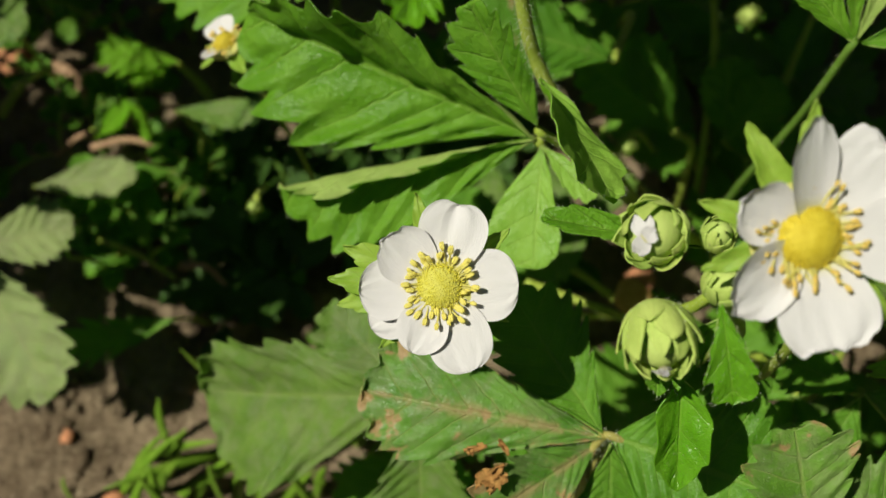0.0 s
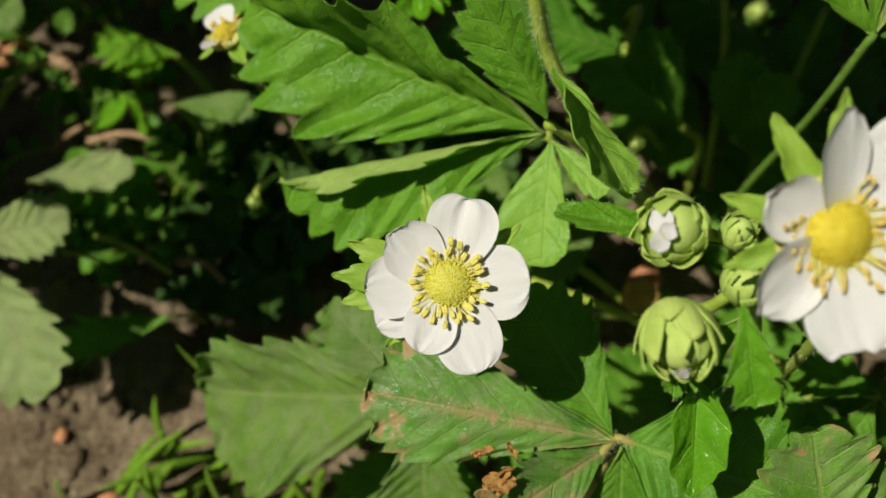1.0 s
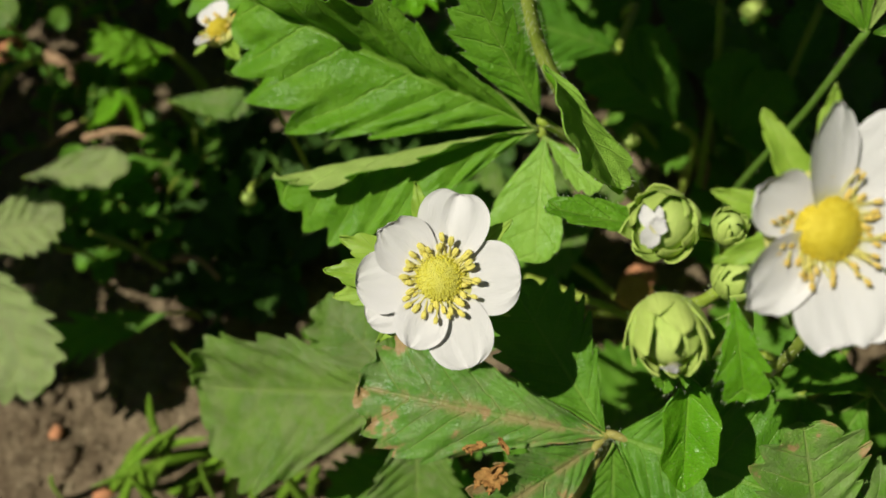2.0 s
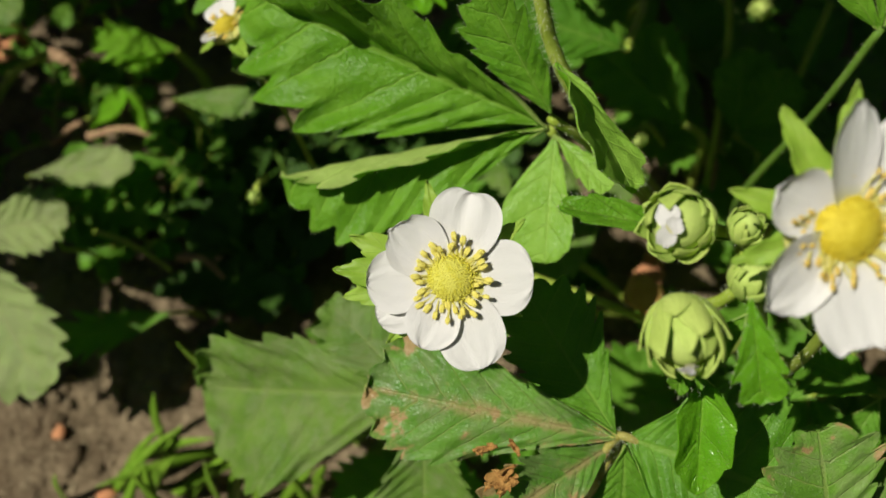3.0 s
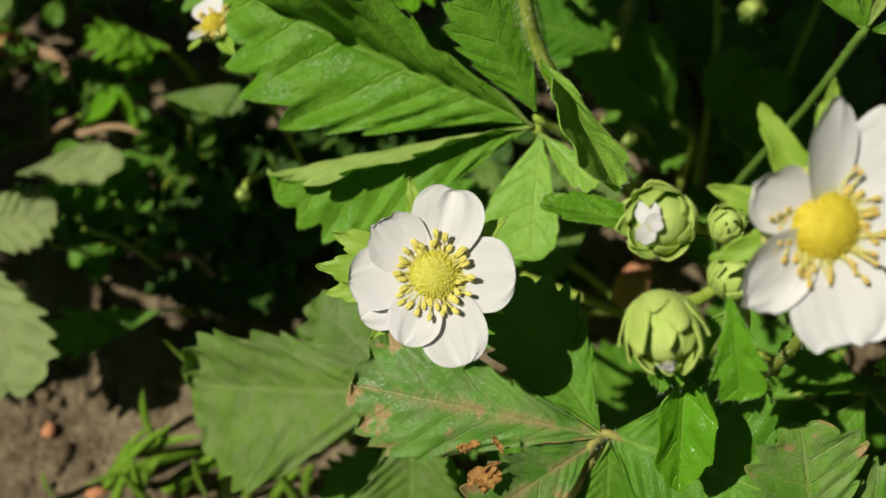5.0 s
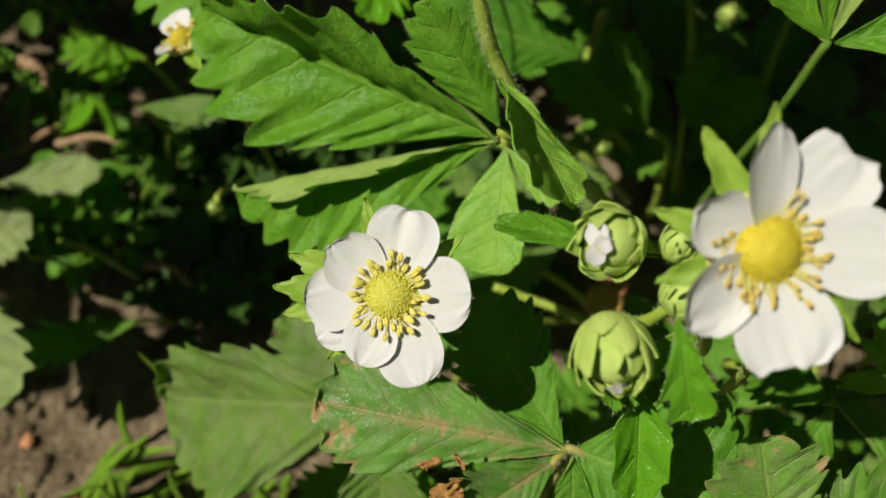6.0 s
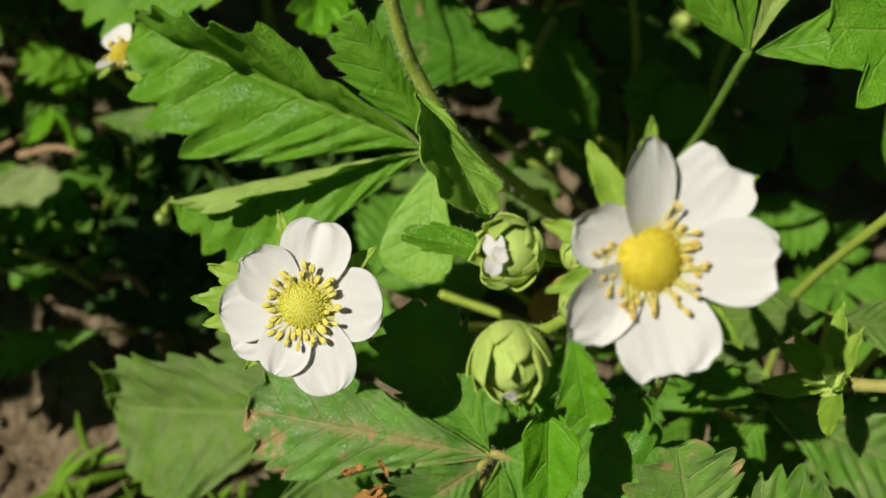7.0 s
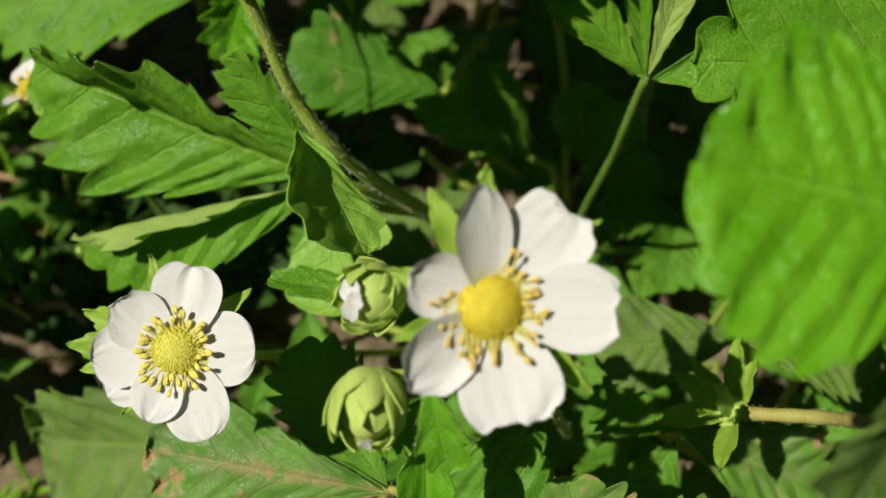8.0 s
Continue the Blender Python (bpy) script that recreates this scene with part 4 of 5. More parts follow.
leaflet(E7, (0.081, 0.1034, 0.1378), (0.1080, 0.1000, 0.1500), (0, -0.30, 0.95), 0.56, teeth=8, tooth=0.3, fold=16, mats=(M_FRESH, M_UNDER), fringe=40, seed=76)
stem("petiole", [(0.0797, 0.1038, 0.138), (0.0784, 0.1026, 0.1144), (0.0783, 0.1059, 0.0578), (0.1086, 0.1165, 0.0283)], 0.0008, 0.0011, E7, mat=M_STEMSHADE, hairs=160, hair_length=0.0006, seed=73)
back_leaf((0.1564, 0.128, 0.0444), (0.1255, 0.0835, 0.1654), [(0.077, 0.0838, 0.1696), (0.1085, 0.1233, 0.17), (0.1547, 0.1137, 0.1661)], "bright green strawberry leaf with many veins", (M_FRESH, M_UNDER), 77, 0.66, tooth=0.6)
F = thing("strawberry_leaf", (0.184, 0.0964, 0.0303), "large bright green strawberry leaf standing above the others", "leaf", "strawberry leaves")
leaflet(F, (0.0958, 0.0427, 0.1962), (0.0645, 0.0492, 0.2016), (0, -0.314, 0.949), 1.12, teeth=9, fold=6, w2=0.85, arch=-6, tooth=0.42, wide_at=0.35, mats=(M_BRIGHT, M_UNDER), seed=81, pleat=0.05, wave=0.03, rows=9)
leaflet(F, (0.0968, 0.0404, 0.1941), (0.1315, 0.0775, 0.1935), (0, -0.407, 0.914), 0.8, teeth=8, fold=8, mats=(M_BRIGHT, M_UNDER), seed=82)
leaflet(F, (0.0982, 0.0403, 0.1919), (0.0766, 0.0162, 0.1831), (0.578, -0.513, 0.635), 0.72, teeth=7, fold=8, mats=(M_DULL, M_UNDER), seed=83)
stem("petiole", [(0.0962, 0.0427, 0.1955), (0.1409, 0.0614, 0.1535), (0.184, 0.0964, 0.0303)], 0.0012, 0.0015, F, hairs=100)

# ---- unseen tall weeds added round the view for shade, with gaps left for sun ----
def shade_stand(tops, area, gaps, level, limit, seed, extra=()):
    """Unseen tall leafy weeds added to block light: leaves strewn over the area at one level, each on the nearest stem,
    away from the gaps.
    """
    rnd = random.Random(seed)
    plants, cover = [], []
    for x, y in tops:
        root = (x - 0.02, y + 0.01, ground_height(x - 0.02, y + 0.01))
        ob = thing("unseen_shade_weed", root, "unseen tall leafy weed added to shade the bed", "weed", "tall weeds")
        stem("stem", [root, (x - 0.012, y + 0.008, level * 0.55), (x, y, level)], 0.0016, 0.0009, ob, seed=int(1000 * y))
        plants.append(ob)
    x0, x1, y0, y1 = area
    for k in range(15000):
        small = k > 8000
        x, y, L, a = extra[k] if k < len(extra) else (rnd.uniform(x0, x1), rnd.uniform(y0, y1), rnd.choice((0.013, 0.016, 0.019) if small else (0.024, 0.030, 0.036)), rnd.uniform(0, 6.28))
        dx, dy = math.cos(a), math.sin(a)
        rise, drop, slant = rnd.uniform(-0.004, 0.004), rnd.uniform(-0.004, 0.003), rnd.uniform(-0.2, 0.1)
        if k >= len(extra) and (len(cover) >= limit or any((((gx - x) * dx + (gy - y) * dy) / (L / 2 + gr)) ** 2 + (((gy - y) * dx - (gx - x) * dy) / (0.38 * L + gr)) ** 2 < 1 for gx, gy, gr in gaps)):
            continue
        if k >= len(extra) and any((cx - x) ** 2 + (cy - y) ** 2 < (0.0068 if small else 0.0115) ** 2 for cx, cy, _ in cover):
            continue
        if small and any((((x - cx) * c[0] + (y - cy) * c[1]) / (0.42 * c[2])) ** 2 + (((y - cy) * c[0] - (x - cx) * c[1]) / (0.3 * c[2])) ** 2 < 1 for cx, cy, c in cover):
            continue
        cover.append((x, y, (dx, dy, L)))
        z = level + rise
        near = min(range(len(tops)), key=lambda q: (tops[q][0] - x) ** 2 + (tops[q][1] - y) ** 2)
        hub = Vector((*tops[near], level - 0.01))
        back, tipv = Vector((x - dx * L / 2, y - dy * L / 2, z)), Vector((x + dx * L / 2, y + dy * L / 2, z + drop))
        leaflet(plants[near], back, tipv, (slant, 0, 1), 0.78, name="leaf", teeth=6, fold=8, mats=(M_SHADE, M_SHADE), seed=k, rows=5, cols=4)
        stem("leaf_stalk", [back, back.lerp(hub, 0.5) + Vector((0, 0, 0.003)), hub], 0.0003, 0.0004, plants[near], seed=k)


shade_stand([(-0.15, 0.10), (-0.16, 0.16), (-0.19, 0.22), (-0.25, 0.09), (-0.24, 0.16), (-0.28, 0.22), (-0.13, 0.21)], (-0.33, -0.080, 0.056, 0.25),
           [(-0.183, 0.149, 0.009), (-0.219, 0.142, 0.005), (-0.179, 0.088, 0.007), (-0.186, 0.118, 0.008), (-0.101, 0.087, 0.006), (-0.228, 0.155, 0.006), (-0.166, 0.152, 0.012), (-0.136, 0.128, 0.009), (-0.147, 0.130, 0.006), (-0.188, 0.139, 0.008), (-0.202, 0.126, 0.007), (-0.213, 0.128, 0.006), (-0.190, 0.098, 0.007), (-0.199, 0.101, 0.006), (-0.258, 0.181, 0.008), (-0.232, 0.170, 0.007), (-0.078, 0.114, 0.010), (-0.215, 0.174, 0.007), (-0.206, 0.090, 0.008), (-0.204, 0.077, 0.008), (-0.193, 0.062, 0.012), (-0.189, 0.046, 0.016), (-0.205, 0.044, 0.014), (-0.073, 0.114, 0.015), (-0.070, 0.103, 0.015), (-0.079, 0.074, 0.015), (-0.070, 0.068, 0.015), (-0.045, 0.132, 0.010)]
           + [(x, 0.143, 0.012) for x in (-0.102, -0.088, -0.072, -0.055)]
           + [(x, 0.042, 0.02) for x in (-0.136, -0.166, -0.106)]
           + [(x, 0.055, 0.010) for x in (-0.136, -0.161, -0.111)], 0.17, 560, 4,
           # extra leaves, each placed to shade one spot that lay in the sun
           extra=[(x, y, 0.024, 0.7) for x, y in ((-0.2145, 0.1676), (-0.183, 0.1674), (-0.1988, 0.1551), (-0.23, 0.1507), (-0.1631, 0.1372),
                                                  (-0.1522, 0.1449), (-0.2101, 0.1031), (-0.1707, 0.0941), (-0.1764, 0.0834), (-0.1683, 0.0656))]
           + [(x, y, size, 0.7) for x, y, size in ((-0.1744, 0.1339, 0.024), (-0.1549, 0.1362, 0.016), (-0.2157, 0.1419, 0.016), (-0.1968, 0.1066, 0.014), (-0.1821, 0.1047, 0.019),
                                                   (-0.183, 0.081, 0.014), (-0.1446, 0.0828, 0.014), (-0.203, 0.078, 0.012), (-0.1707, 0.0767, 0.014))])
shade_stand([(-0.02, 0.19), (0.03, 0.18), (0.08, 0.20)], (-0.030, 0.10, 0.104, 0.265),
           [(0.0147, 0.1767, 0.005), (0.0115, 0.159, 0.005), (-0.0237, 0.1153, 0.003), (-0.017, 0.1225, 0.004), (-0.022, 0.123, 0.007), (-0.032, 0.126, 0.007), (-0.041, 0.128, 0.008), (0.049, 0.102, 0.006), (0.058, 0.105, 0.005), (0.064, 0.103, 0.005), (0.065, 0.096, 0.006), (-0.112, 0.144, 0.012), (-0.097, 0.145, 0.012), (-0.081, 0.144, 0.012), (-0.065, 0.141, 0.012), (-0.054, 0.132, 0.010), (-0.004, 0.081, 0.012), (-0.002, 0.086, 0.010), (-0.004, 0.082, 0.010), (-0.028, 0.092, 0.012)], 0.185, 260, 6,
           extra=((-0.002, 0.1165, 0.030, 0.2), (-0.013, 0.1085, 0.024, 0.1), (0.004, 0.126, 0.028, 0.4)))


# Further unseen weeds on three sides, added to hold off sky light.
shade_stand([(0.19, 0.02), (0.22, 0.10), (0.20, 0.19), (0.26, 0.04), (0.27, 0.15)], (0.17, 0.31, -0.04, 0.25), [], 0.19, 110, 7)
shade_stand([(-0.15, 0.32), (-0.06, 0.33), (0.03, 0.32), (0.12, 0.33), (-0.02, 0.38), (0.08, 0.38)], (-0.22, 0.18, 0.285, 0.42), [], 0.20, 130, 8)
shade_stand([(-0.12, -0.10), (-0.02, -0.12), (0.09, -0.10), (0.02, -0.17)], (-0.20, 0.18, -0.20, -0.06), [], 0.19, 120, 9)


# ---- weeds between the rows ----
def weed(base, height, spread, count, size, label, seed, mat=None, lean=(0, 0), stem_mat=None):
    """A small herb: a few thin stems with ovate leaves along them."""
    rnd = random.Random(seed)
    b = Vector(base)
    ob = thing("weed", b, label, "weed", "weeds")
    stems = max(2, count // 5)
    for k in range(stems):
        w = rnd.uniform(0, 6.28)
        r = spread * rnd.uniform(0.2, 1.0)
        tipv = b + Vector((math.cos(w) * r + lean[0], math.sin(w) * r + lean[1], height * rnd.uniform(0.6, 1.1)))
        mid = b.lerp(tipv, 0.5) + Vector((rnd.uniform(-1, 1), rnd.uniform(-1, 1), 0.8)) * height * 0.12
        stem("stem", [b, mid, tipv], 0.0006, 0.0003, ob, mat=stem_mat or M_STEM, seed=seed + k)
        for m in range(count // stems):
            f = 0.25 + 0.75 * (m + rnd.random()) / (count // stems)
            root = b.lerp(mid, f * 2) if f < 0.5 else mid.lerp(tipv, f * 2 - 1)
            g = w + rnd.uniform(-2.2, 2.2)
            L = size * rnd.uniform(0.6, 1.25)
            d = Vector((math.cos(g), math.sin(g), rnd.uniform(-0.2, 0.5))).normalized() * L
            leaflet(ob, root, root + d, (rnd.uniform(-0.5, 0.4), rnd.uniform(-0.6, 0.3), 1), rnd.uniform(0.45, 0.75), name="leaf", teeth=4, tooth=rnd.choice((0.0, 0.25)), fold=rnd.uniform(5, 30), arch=rnd.uniform(-40, 10), mats=(mat or M_WEED, M_UNDER), seed=seed + m, rows=5, cols=3, pleat=0.03)
    return ob


def ground_at(x, y, z=0.0):
    return (x, y, ground_height(x, y) + z)


def lone_leaf(base, tip, normal, width, label, mat, seed, root=None, name="weed_leaf", **kw):
    """One leaf on its own thin stalk that comes out of the soil."""
    root = root or ground_at(Vector(base).x + 0.004, Vector(base).y + 0.006)
    ob = thing(name, root, label, "leaf", "weed leaves")
    leaflet(ob, base, tip, normal, width, name="blade", mats=(mat, M_UNDER), seed=seed, **kw)
    stem("stalk", [base, Vector(base).lerp(Vector(root), 0.5) + Vector((0.002, 0.0, 0.003)), root], 0.0006, 0.0008, ob, seed=seed)
    return ob


lone_leaf((-0.0841, 0.164, 0.0495), (-0.1079, 0.1633, 0.0557), (-0.38, -0.15, 0.91), 0.62, "light green lobed weed leaf in full sun", M_THIN, 121, teeth=5, tooth=0.5, fold=-6)
lone_leaf((-0.0874, 0.1661, 0.0482), (-0.097, 0.1548, 0.0498), (-0.30, -0.30, 0.90), 0.75, "light green lobed weed leaf in full sun", M_THIN, 122, teeth=4, tooth=0.5, fold=-4)
lone_leaf((-0.0812, 0.1434, 0.0534), (-0.0562, 0.1386, 0.0578), (0, -0.127, 0.992), 0.42, "toothed green leaf lit along its face", M_DULL, 123, teeth=7, tooth=0.4, fold=6)
lone_leaf((-0.12, 0.1535, 0.0207), (-0.1019, 0.1546, 0.0387), (-0.371, -0.378, 0.848), 0.32, "small upright light green leaf", M_THIN, 124, teeth=3, tooth=0.0, fold=10)
lone_leaf((-0.1012, 0.1496, 0.0234), (-0.0964, 0.1518, 0.0397), (-0.287, -0.39, 0.875), 0.7, "small upright light green leaf", M_THIN, 125, teeth=3, tooth=0.0, fold=10)
lone_leaf((-0.1327, 0.1308, 0.0281), (-0.0975, 0.1313, 0.0349), (-0.098, -0.219, 0.971), 0.40, "pale withering leaf with a dry tan face", M_PALE, 126, teeth=5, tooth=0.15, fold=16)
lone_leaf((-0.1155, 0.1043, 0.0317), (-0.118, 0.1153, 0.0409), (-0.196, -0.399, 0.896), 0.5, "small light green weed leaf", M_THIN, 127, teeth=4, tooth=0.3, fold=12)
lone_leaf((-0.0427, 0.1177, 0.1), (-0.049, 0.1203, 0.1066), (0, -0.22, 0.976), 0.8, "grey-green leaf behind the faded flower", M_DULL, 128, teeth=5, tooth=0.2, fold=8)
lone_leaf((-0.0825, 0.0869, 0.0239), (-0.1199, 0.0773, 0.0196), (0, -0.314, 0.949), 0.42, "dark shaded leaf with deep lobes", M_LEAF, 129, teeth=6, tooth=0.8, fold=8)
weed(ground_at(-0.118, 0.196), 0.05, 0.022, 26, 0.011, "low weed with many small leaves", 131, lean=(0.0, 0.0))
weed(ground_at(-0.095, 0.205), 0.05, 0.020, 22, 0.011, "low weed with many small leaves", 132)
weed(ground_at(-0.140, 0.208), 0.04, 0.022, 22, 0.011, "low weed with many small leaves", 139)
weed(ground_at(-0.080, 0.142), 0.030, 0.014, 20, 0.010, "low weed with small leaves half in shade", 133)
weed(ground_at(-0.104, 0.136), 0.014, 0.016, 18, 0.012, "low weed with small leaves half in shade", 142, mat=M_LEAF)
weed(ground_at(-0.120, 0.128), 0.012, 0.014, 14, 0.012, "low weed with small leaves half in shade", 143, mat=M_LEAF)
weed(ground_at(-0.090, 0.150), 0.014, 0.016, 16, 0.012, "low weed with small leaves half in shade", 144, mat=M_LEAF)
weed(ground_at(-0.128, 0.168), 0.014, 0.016, 16, 0.012, "low weed with small leaves half in shade", 145)
weed(ground_at(-0.112, 0.178), 0.014, 0.016, 16, 0.012, "low weed with small leaves half in shade", 146)
weed(ground_at(0.0, 0.175), 0.026, 0.022, 18, 0.014, "dark weed in deep shade", 141, mat=M_LEAF)

# Dark-leaved weeds put over sunlit soil; their colour supplies the missing shade.
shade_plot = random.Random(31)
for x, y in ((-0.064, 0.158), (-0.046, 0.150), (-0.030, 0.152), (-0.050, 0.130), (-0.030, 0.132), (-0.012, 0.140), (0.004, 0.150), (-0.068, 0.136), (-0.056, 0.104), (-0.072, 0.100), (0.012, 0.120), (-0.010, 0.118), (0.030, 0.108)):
    weed(ground_at(x, y), shade_plot.uniform(0.012, 0.020), 0.022, 26, 0.016, "low weed with leaf colour darkened to deepen the shade", shade_plot.randint(2000, 9000), mat=M_SHADE, stem_mat=M_STEMSHADE)

# ---- dusty leaf at the edge of the soil ----
G = thing("strawberry_leaf", ground_at(-0.15, 0.085), "pale dusty strawberry leaf beside the bare soil", "leaf", "strawberry leaves")
leaflet(G, (-0.1373, 0.0998, 0.0482), (-0.108, 0.0589, 0.0399), (-0.196, -0.399, 0.896), 0.62, teeth=8, fold=8, fold2=10, tooth=0.4, mats=(M_PALE, M_UNDER), seed=151)
leaflet(G, (-0.1373, 0.0998, 0.0482), (-0.1068, 0.1062, 0.05), (-0.195, -0.308, 0.931), 0.66, teeth=8, fold=10, tooth=0.4, mats=(M_PALE, M_UNDER), seed=152)
leaflet(G, (-0.1389, 0.1013, 0.0489), (-0.166, 0.112, 0.052), (-0.195, -0.308, 0.931), 0.6, teeth=8, fold=14, mats=(M_DULL, M_UNDER), seed=153)
stem("petiole", [(-0.1381, 0.1001, 0.0484), (-0.1492, 0.0964, 0.0303), ground_at(-0.15, 0.085)], 0.0011, 0.0013, G)
lone_leaf((-0.1418, 0.1731, 0.0754), (-0.1214, 0.1563, 0.0734), (-0.196, -0.399, 0.896), 0.7, "pale green leaf hanging over the weeds", M_DULL, 155, teeth=6, tooth=0.3, fold=12)

# ---- faded flower low among the weeds ----
flower("strawberry_flower", (-0.049, 0.1204, 0.1154), (-0.349, 0.094, 0.933), (1, 0, 0),
       [(-115, 0.0075, 0.0040, 0.0, dict(lift=14, cup=0.2, curl=16)), (110, 0.0085, 0.0075, 0.0, dict(lift=8, cup=0.1))],
       [(-60, 0.009, 0.5, -5), (20, 0.008, 0.4, 0), (-150, 0.007, 0.4, 0), (160, 0.006, 0.4, 0)],
       (0.0026, 0.0026), (14, 0.0022, 0.0006), "fading strawberry flower that has lost most petals", [(-0.0517, 0.1323, 0.0901), (-0.0584, 0.1599, 0.0367)], ripe=True, seed=15)


# ---- grass at the edge of the soil ----
def grass_blade(root, tip, width, bend, seed, label="fresh green grass blade"):
    rnd = random.Random(seed)
    a, b = Vector(root), Vector(tip)
    side = (b - a).cross(Vector((rnd.uniform(-0.3, 0.3), -0.4, 1))).normalized()
    lift = Vector((0, 0, bend))
    verts, faces = [], []
    n = 10
    for k in range(n + 1):
        f = k / n
        c = a.lerp(b, f) + lift * math.sin(math.pi * f)
        w = width * 0.5 * (1 - f ** 2.5) * (0.6 + 0.4 * min(1, f * 4)) + 0.00005
        verts += [c - side * w, c - Vector((0, 0, w * 0.35)), c + side * w, c - Vector((0, 0, w * 0.35 + 0.00025))]
    for k in range(n):
        for m in range(4):
            faces.append((k * 4 + m, k * 4 + (m + 1) % 4, k * 4 + 4 + (m + 1) % 4, k * 4 + 4 + m))
    faces += [(3, 2, 1, 0), (n * 4, n * 4 + 1, n * 4 + 2, n * 4 + 3)]
    ob = new("grass_blade", link_mesh("grass_blade", verts, faces, [M_GRASS]))
    return tagged(ob, label, "grass", "grass blades")


grass_blade((-0.0636, 0.0629, 0.0417), (-0.0681, 0.0661, 0.0606), 0.0026, 0.002, 1)
for k, (root, tip, width) in enumerate((
        ((-0.0651, 0.0495, 0.0072), (-0.0963, 0.0355, 0.0251), 0.0026),
        ((-0.1007, 0.036, 0.0012), (-0.0739, 0.0504, 0.0317), 0.003),
        ((-0.079, 0.0336, 0.0002), (-0.0564, 0.0468, 0.0301), 0.003),
        ((-0.0929, 0.0471, 0.0062), (-0.0628, 0.0483, 0.0308), 0.0026),
        ((-0.0633, 0.0328, -0.0002), (-0.0548, 0.0454, 0.0295), 0.0032),
        ((-0.0564, 0.0336, 0.0002), (-0.0481, 0.0424, 0.0282), 0.0028),
        ((-0.112, 0.0336, 0.0002), (-0.1071, 0.0388, 0.0266), 0.0024),
        ((-0.0494, 0.0336, 0.0002), (-0.0357, 0.041, 0.0275), 0.0026),
        ((-0.0842, 0.0352, 0.0009), (-0.05, 0.0454, 0.0295), 0.0028),
        ((-0.039, 0.0352, 0.0009), (-0.0333, 0.0381, 0.0262), 0.0026),
        ((-0.0964, 0.0416, 0.0037), (-0.0771, 0.0512, 0.0321), 0.002),
        ((-0.032, 0.0328, -0.0002), (-0.015, 0.0381, 0.0262), 0.0026),
)):
    grass_blade(root, tip, width * 1.35, 0.004, k + 2)
turf = random.Random(21)
for k in range(18):
    root = ground_at(turf.uniform(-0.095, -0.025), turf.uniform(0.022, 0.055))
    grass_blade(root, Vector(root) + Vector((turf.uniform(-0.012, 0.022), turf.uniform(0.0, 0.016), turf.uniform(0.018, 0.036))), turf.uniform(0.0030, 0.0046), 0.003, 40 + k)
# ---- understorey of the strawberry bed ----
def young_leaf(x, y, z, size, turn, seed, mat, label):
    """A low three-part leaf on a short petiole."""
    rnd = random.Random(seed)
    root = ground_at(x + rnd.uniform(-0.015, 0.015), y + rnd.uniform(-0.01, 0.02))
    j = Vector((x, y, z))
    ob = thing("strawberry_leaf", root, label, "leaf", "low strawberry leaves")
    for k in (-1, 0, 1):
        a = turn + k * rnd.uniform(1.1, 1.5)
        L = size * (1.0 if k == 0 else 0.88) * rnd.uniform(0.92, 1.08)
        tipv = j + Vector((math.cos(a) * L, math.sin(a) * L, rnd.uniform(-0.25, 0.2) * L))
        leaflet(ob, j, tipv, (rnd.uniform(-0.3, 0.3), rnd.uniform(-0.45, 0.1), 1), rnd.uniform(0.68, 0.85), teeth=8, fold=rnd.uniform(4, 18), arch=rnd.uniform(-25, 0), mats=(mat, M_UNDER), seed=seed + k, rows=6, cols=6)
    stem("petiole", [j, j.lerp(Vector(root), 0.5) + Vector((rnd.uniform(-0.004, 0.004), 0.003, 0.004)), root], 0.0009, 0.0012, ob, hairs=60, seed=seed)


bed = random.Random(77)
spots = []
for k in range(400):
    x, y = bed.uniform(0.0, 0.22), bed.uniform(0.02, 0.27)
    if all((x - p) ** 2 + (y - q) ** 2 > 0.023 ** 2 for p, q in spots):
        spots.append((x, y))
for k, (x, y) in enumerate(spots[:64]):
    if math.hypot(x - 0.066, y - 0.113) < 0.022 or math.hypot(x - 0.018, y - 0.150) < 0.024:
        continue
    young_leaf(x, y, bed.uniform(0.022, 0.062), bed.uniform(0.022, 0.034), bed.uniform(0, 6.28), 300 + 7 * k, bed.choice((M_LEAF, M_LEAF, M_DULL)), "low dark green strawberry leaf in the shade of the bed")

# ---- leaves, stalks and a spent flower beside the second bloom ----
R1 = thing("strawberry_leaf", (0.134, 0.0744, 0.0205), "grey-green ribbed strawberry leaf in sun", "leaf", "strawberry leaves")
leaflet(R1, (0.1023, 0.0633, 0.1014), (0.0718, 0.0618, 0.1026), (0, -0.22, 0.976), 0.66, teeth=9, fold=6, mats=(M_DULL, M_UNDER), seed=401, pleat=0.06, tooth=0.2)
leaflet(R1, (0.1035, 0.0627, 0.1011), (0.1328, 0.0588, 0.0974), (0, -0.22, 0.976), 0.66, teeth=9, fold=6, mats=(M_DULL, M_UNDER), seed=402)
stem("petiole", [(0.1029, 0.063, 0.1013), (0.1163, 0.0666, 0.0679), (0.134, 0.0744, 0.0205)], 0.001, 0.0013, R1)
R2 = thing("strawberry_leaf", (0.1271, 0.0491, 0.0093), "strawberry leaf with a tan dry patch along its midrib", "leaf", "strawberry leaves")
leaflet(R2, (0.0889, 0.0451, 0.0953), (0.1202, 0.034, 0.0862), (0.099, -0.312, 0.945), 0.72, teeth=8, fold=16, mats=(M_HURT, M_UNDER), seed=404, pleat=0.07)
leaflet(R2, (0.0883, 0.0457, 0.0956), (0.0704, 0.0528, 0.0986), (0, -0.314, 0.949), 0.7, teeth=8, fold=8, mats=(M_LEAF, M_UNDER), seed=405)
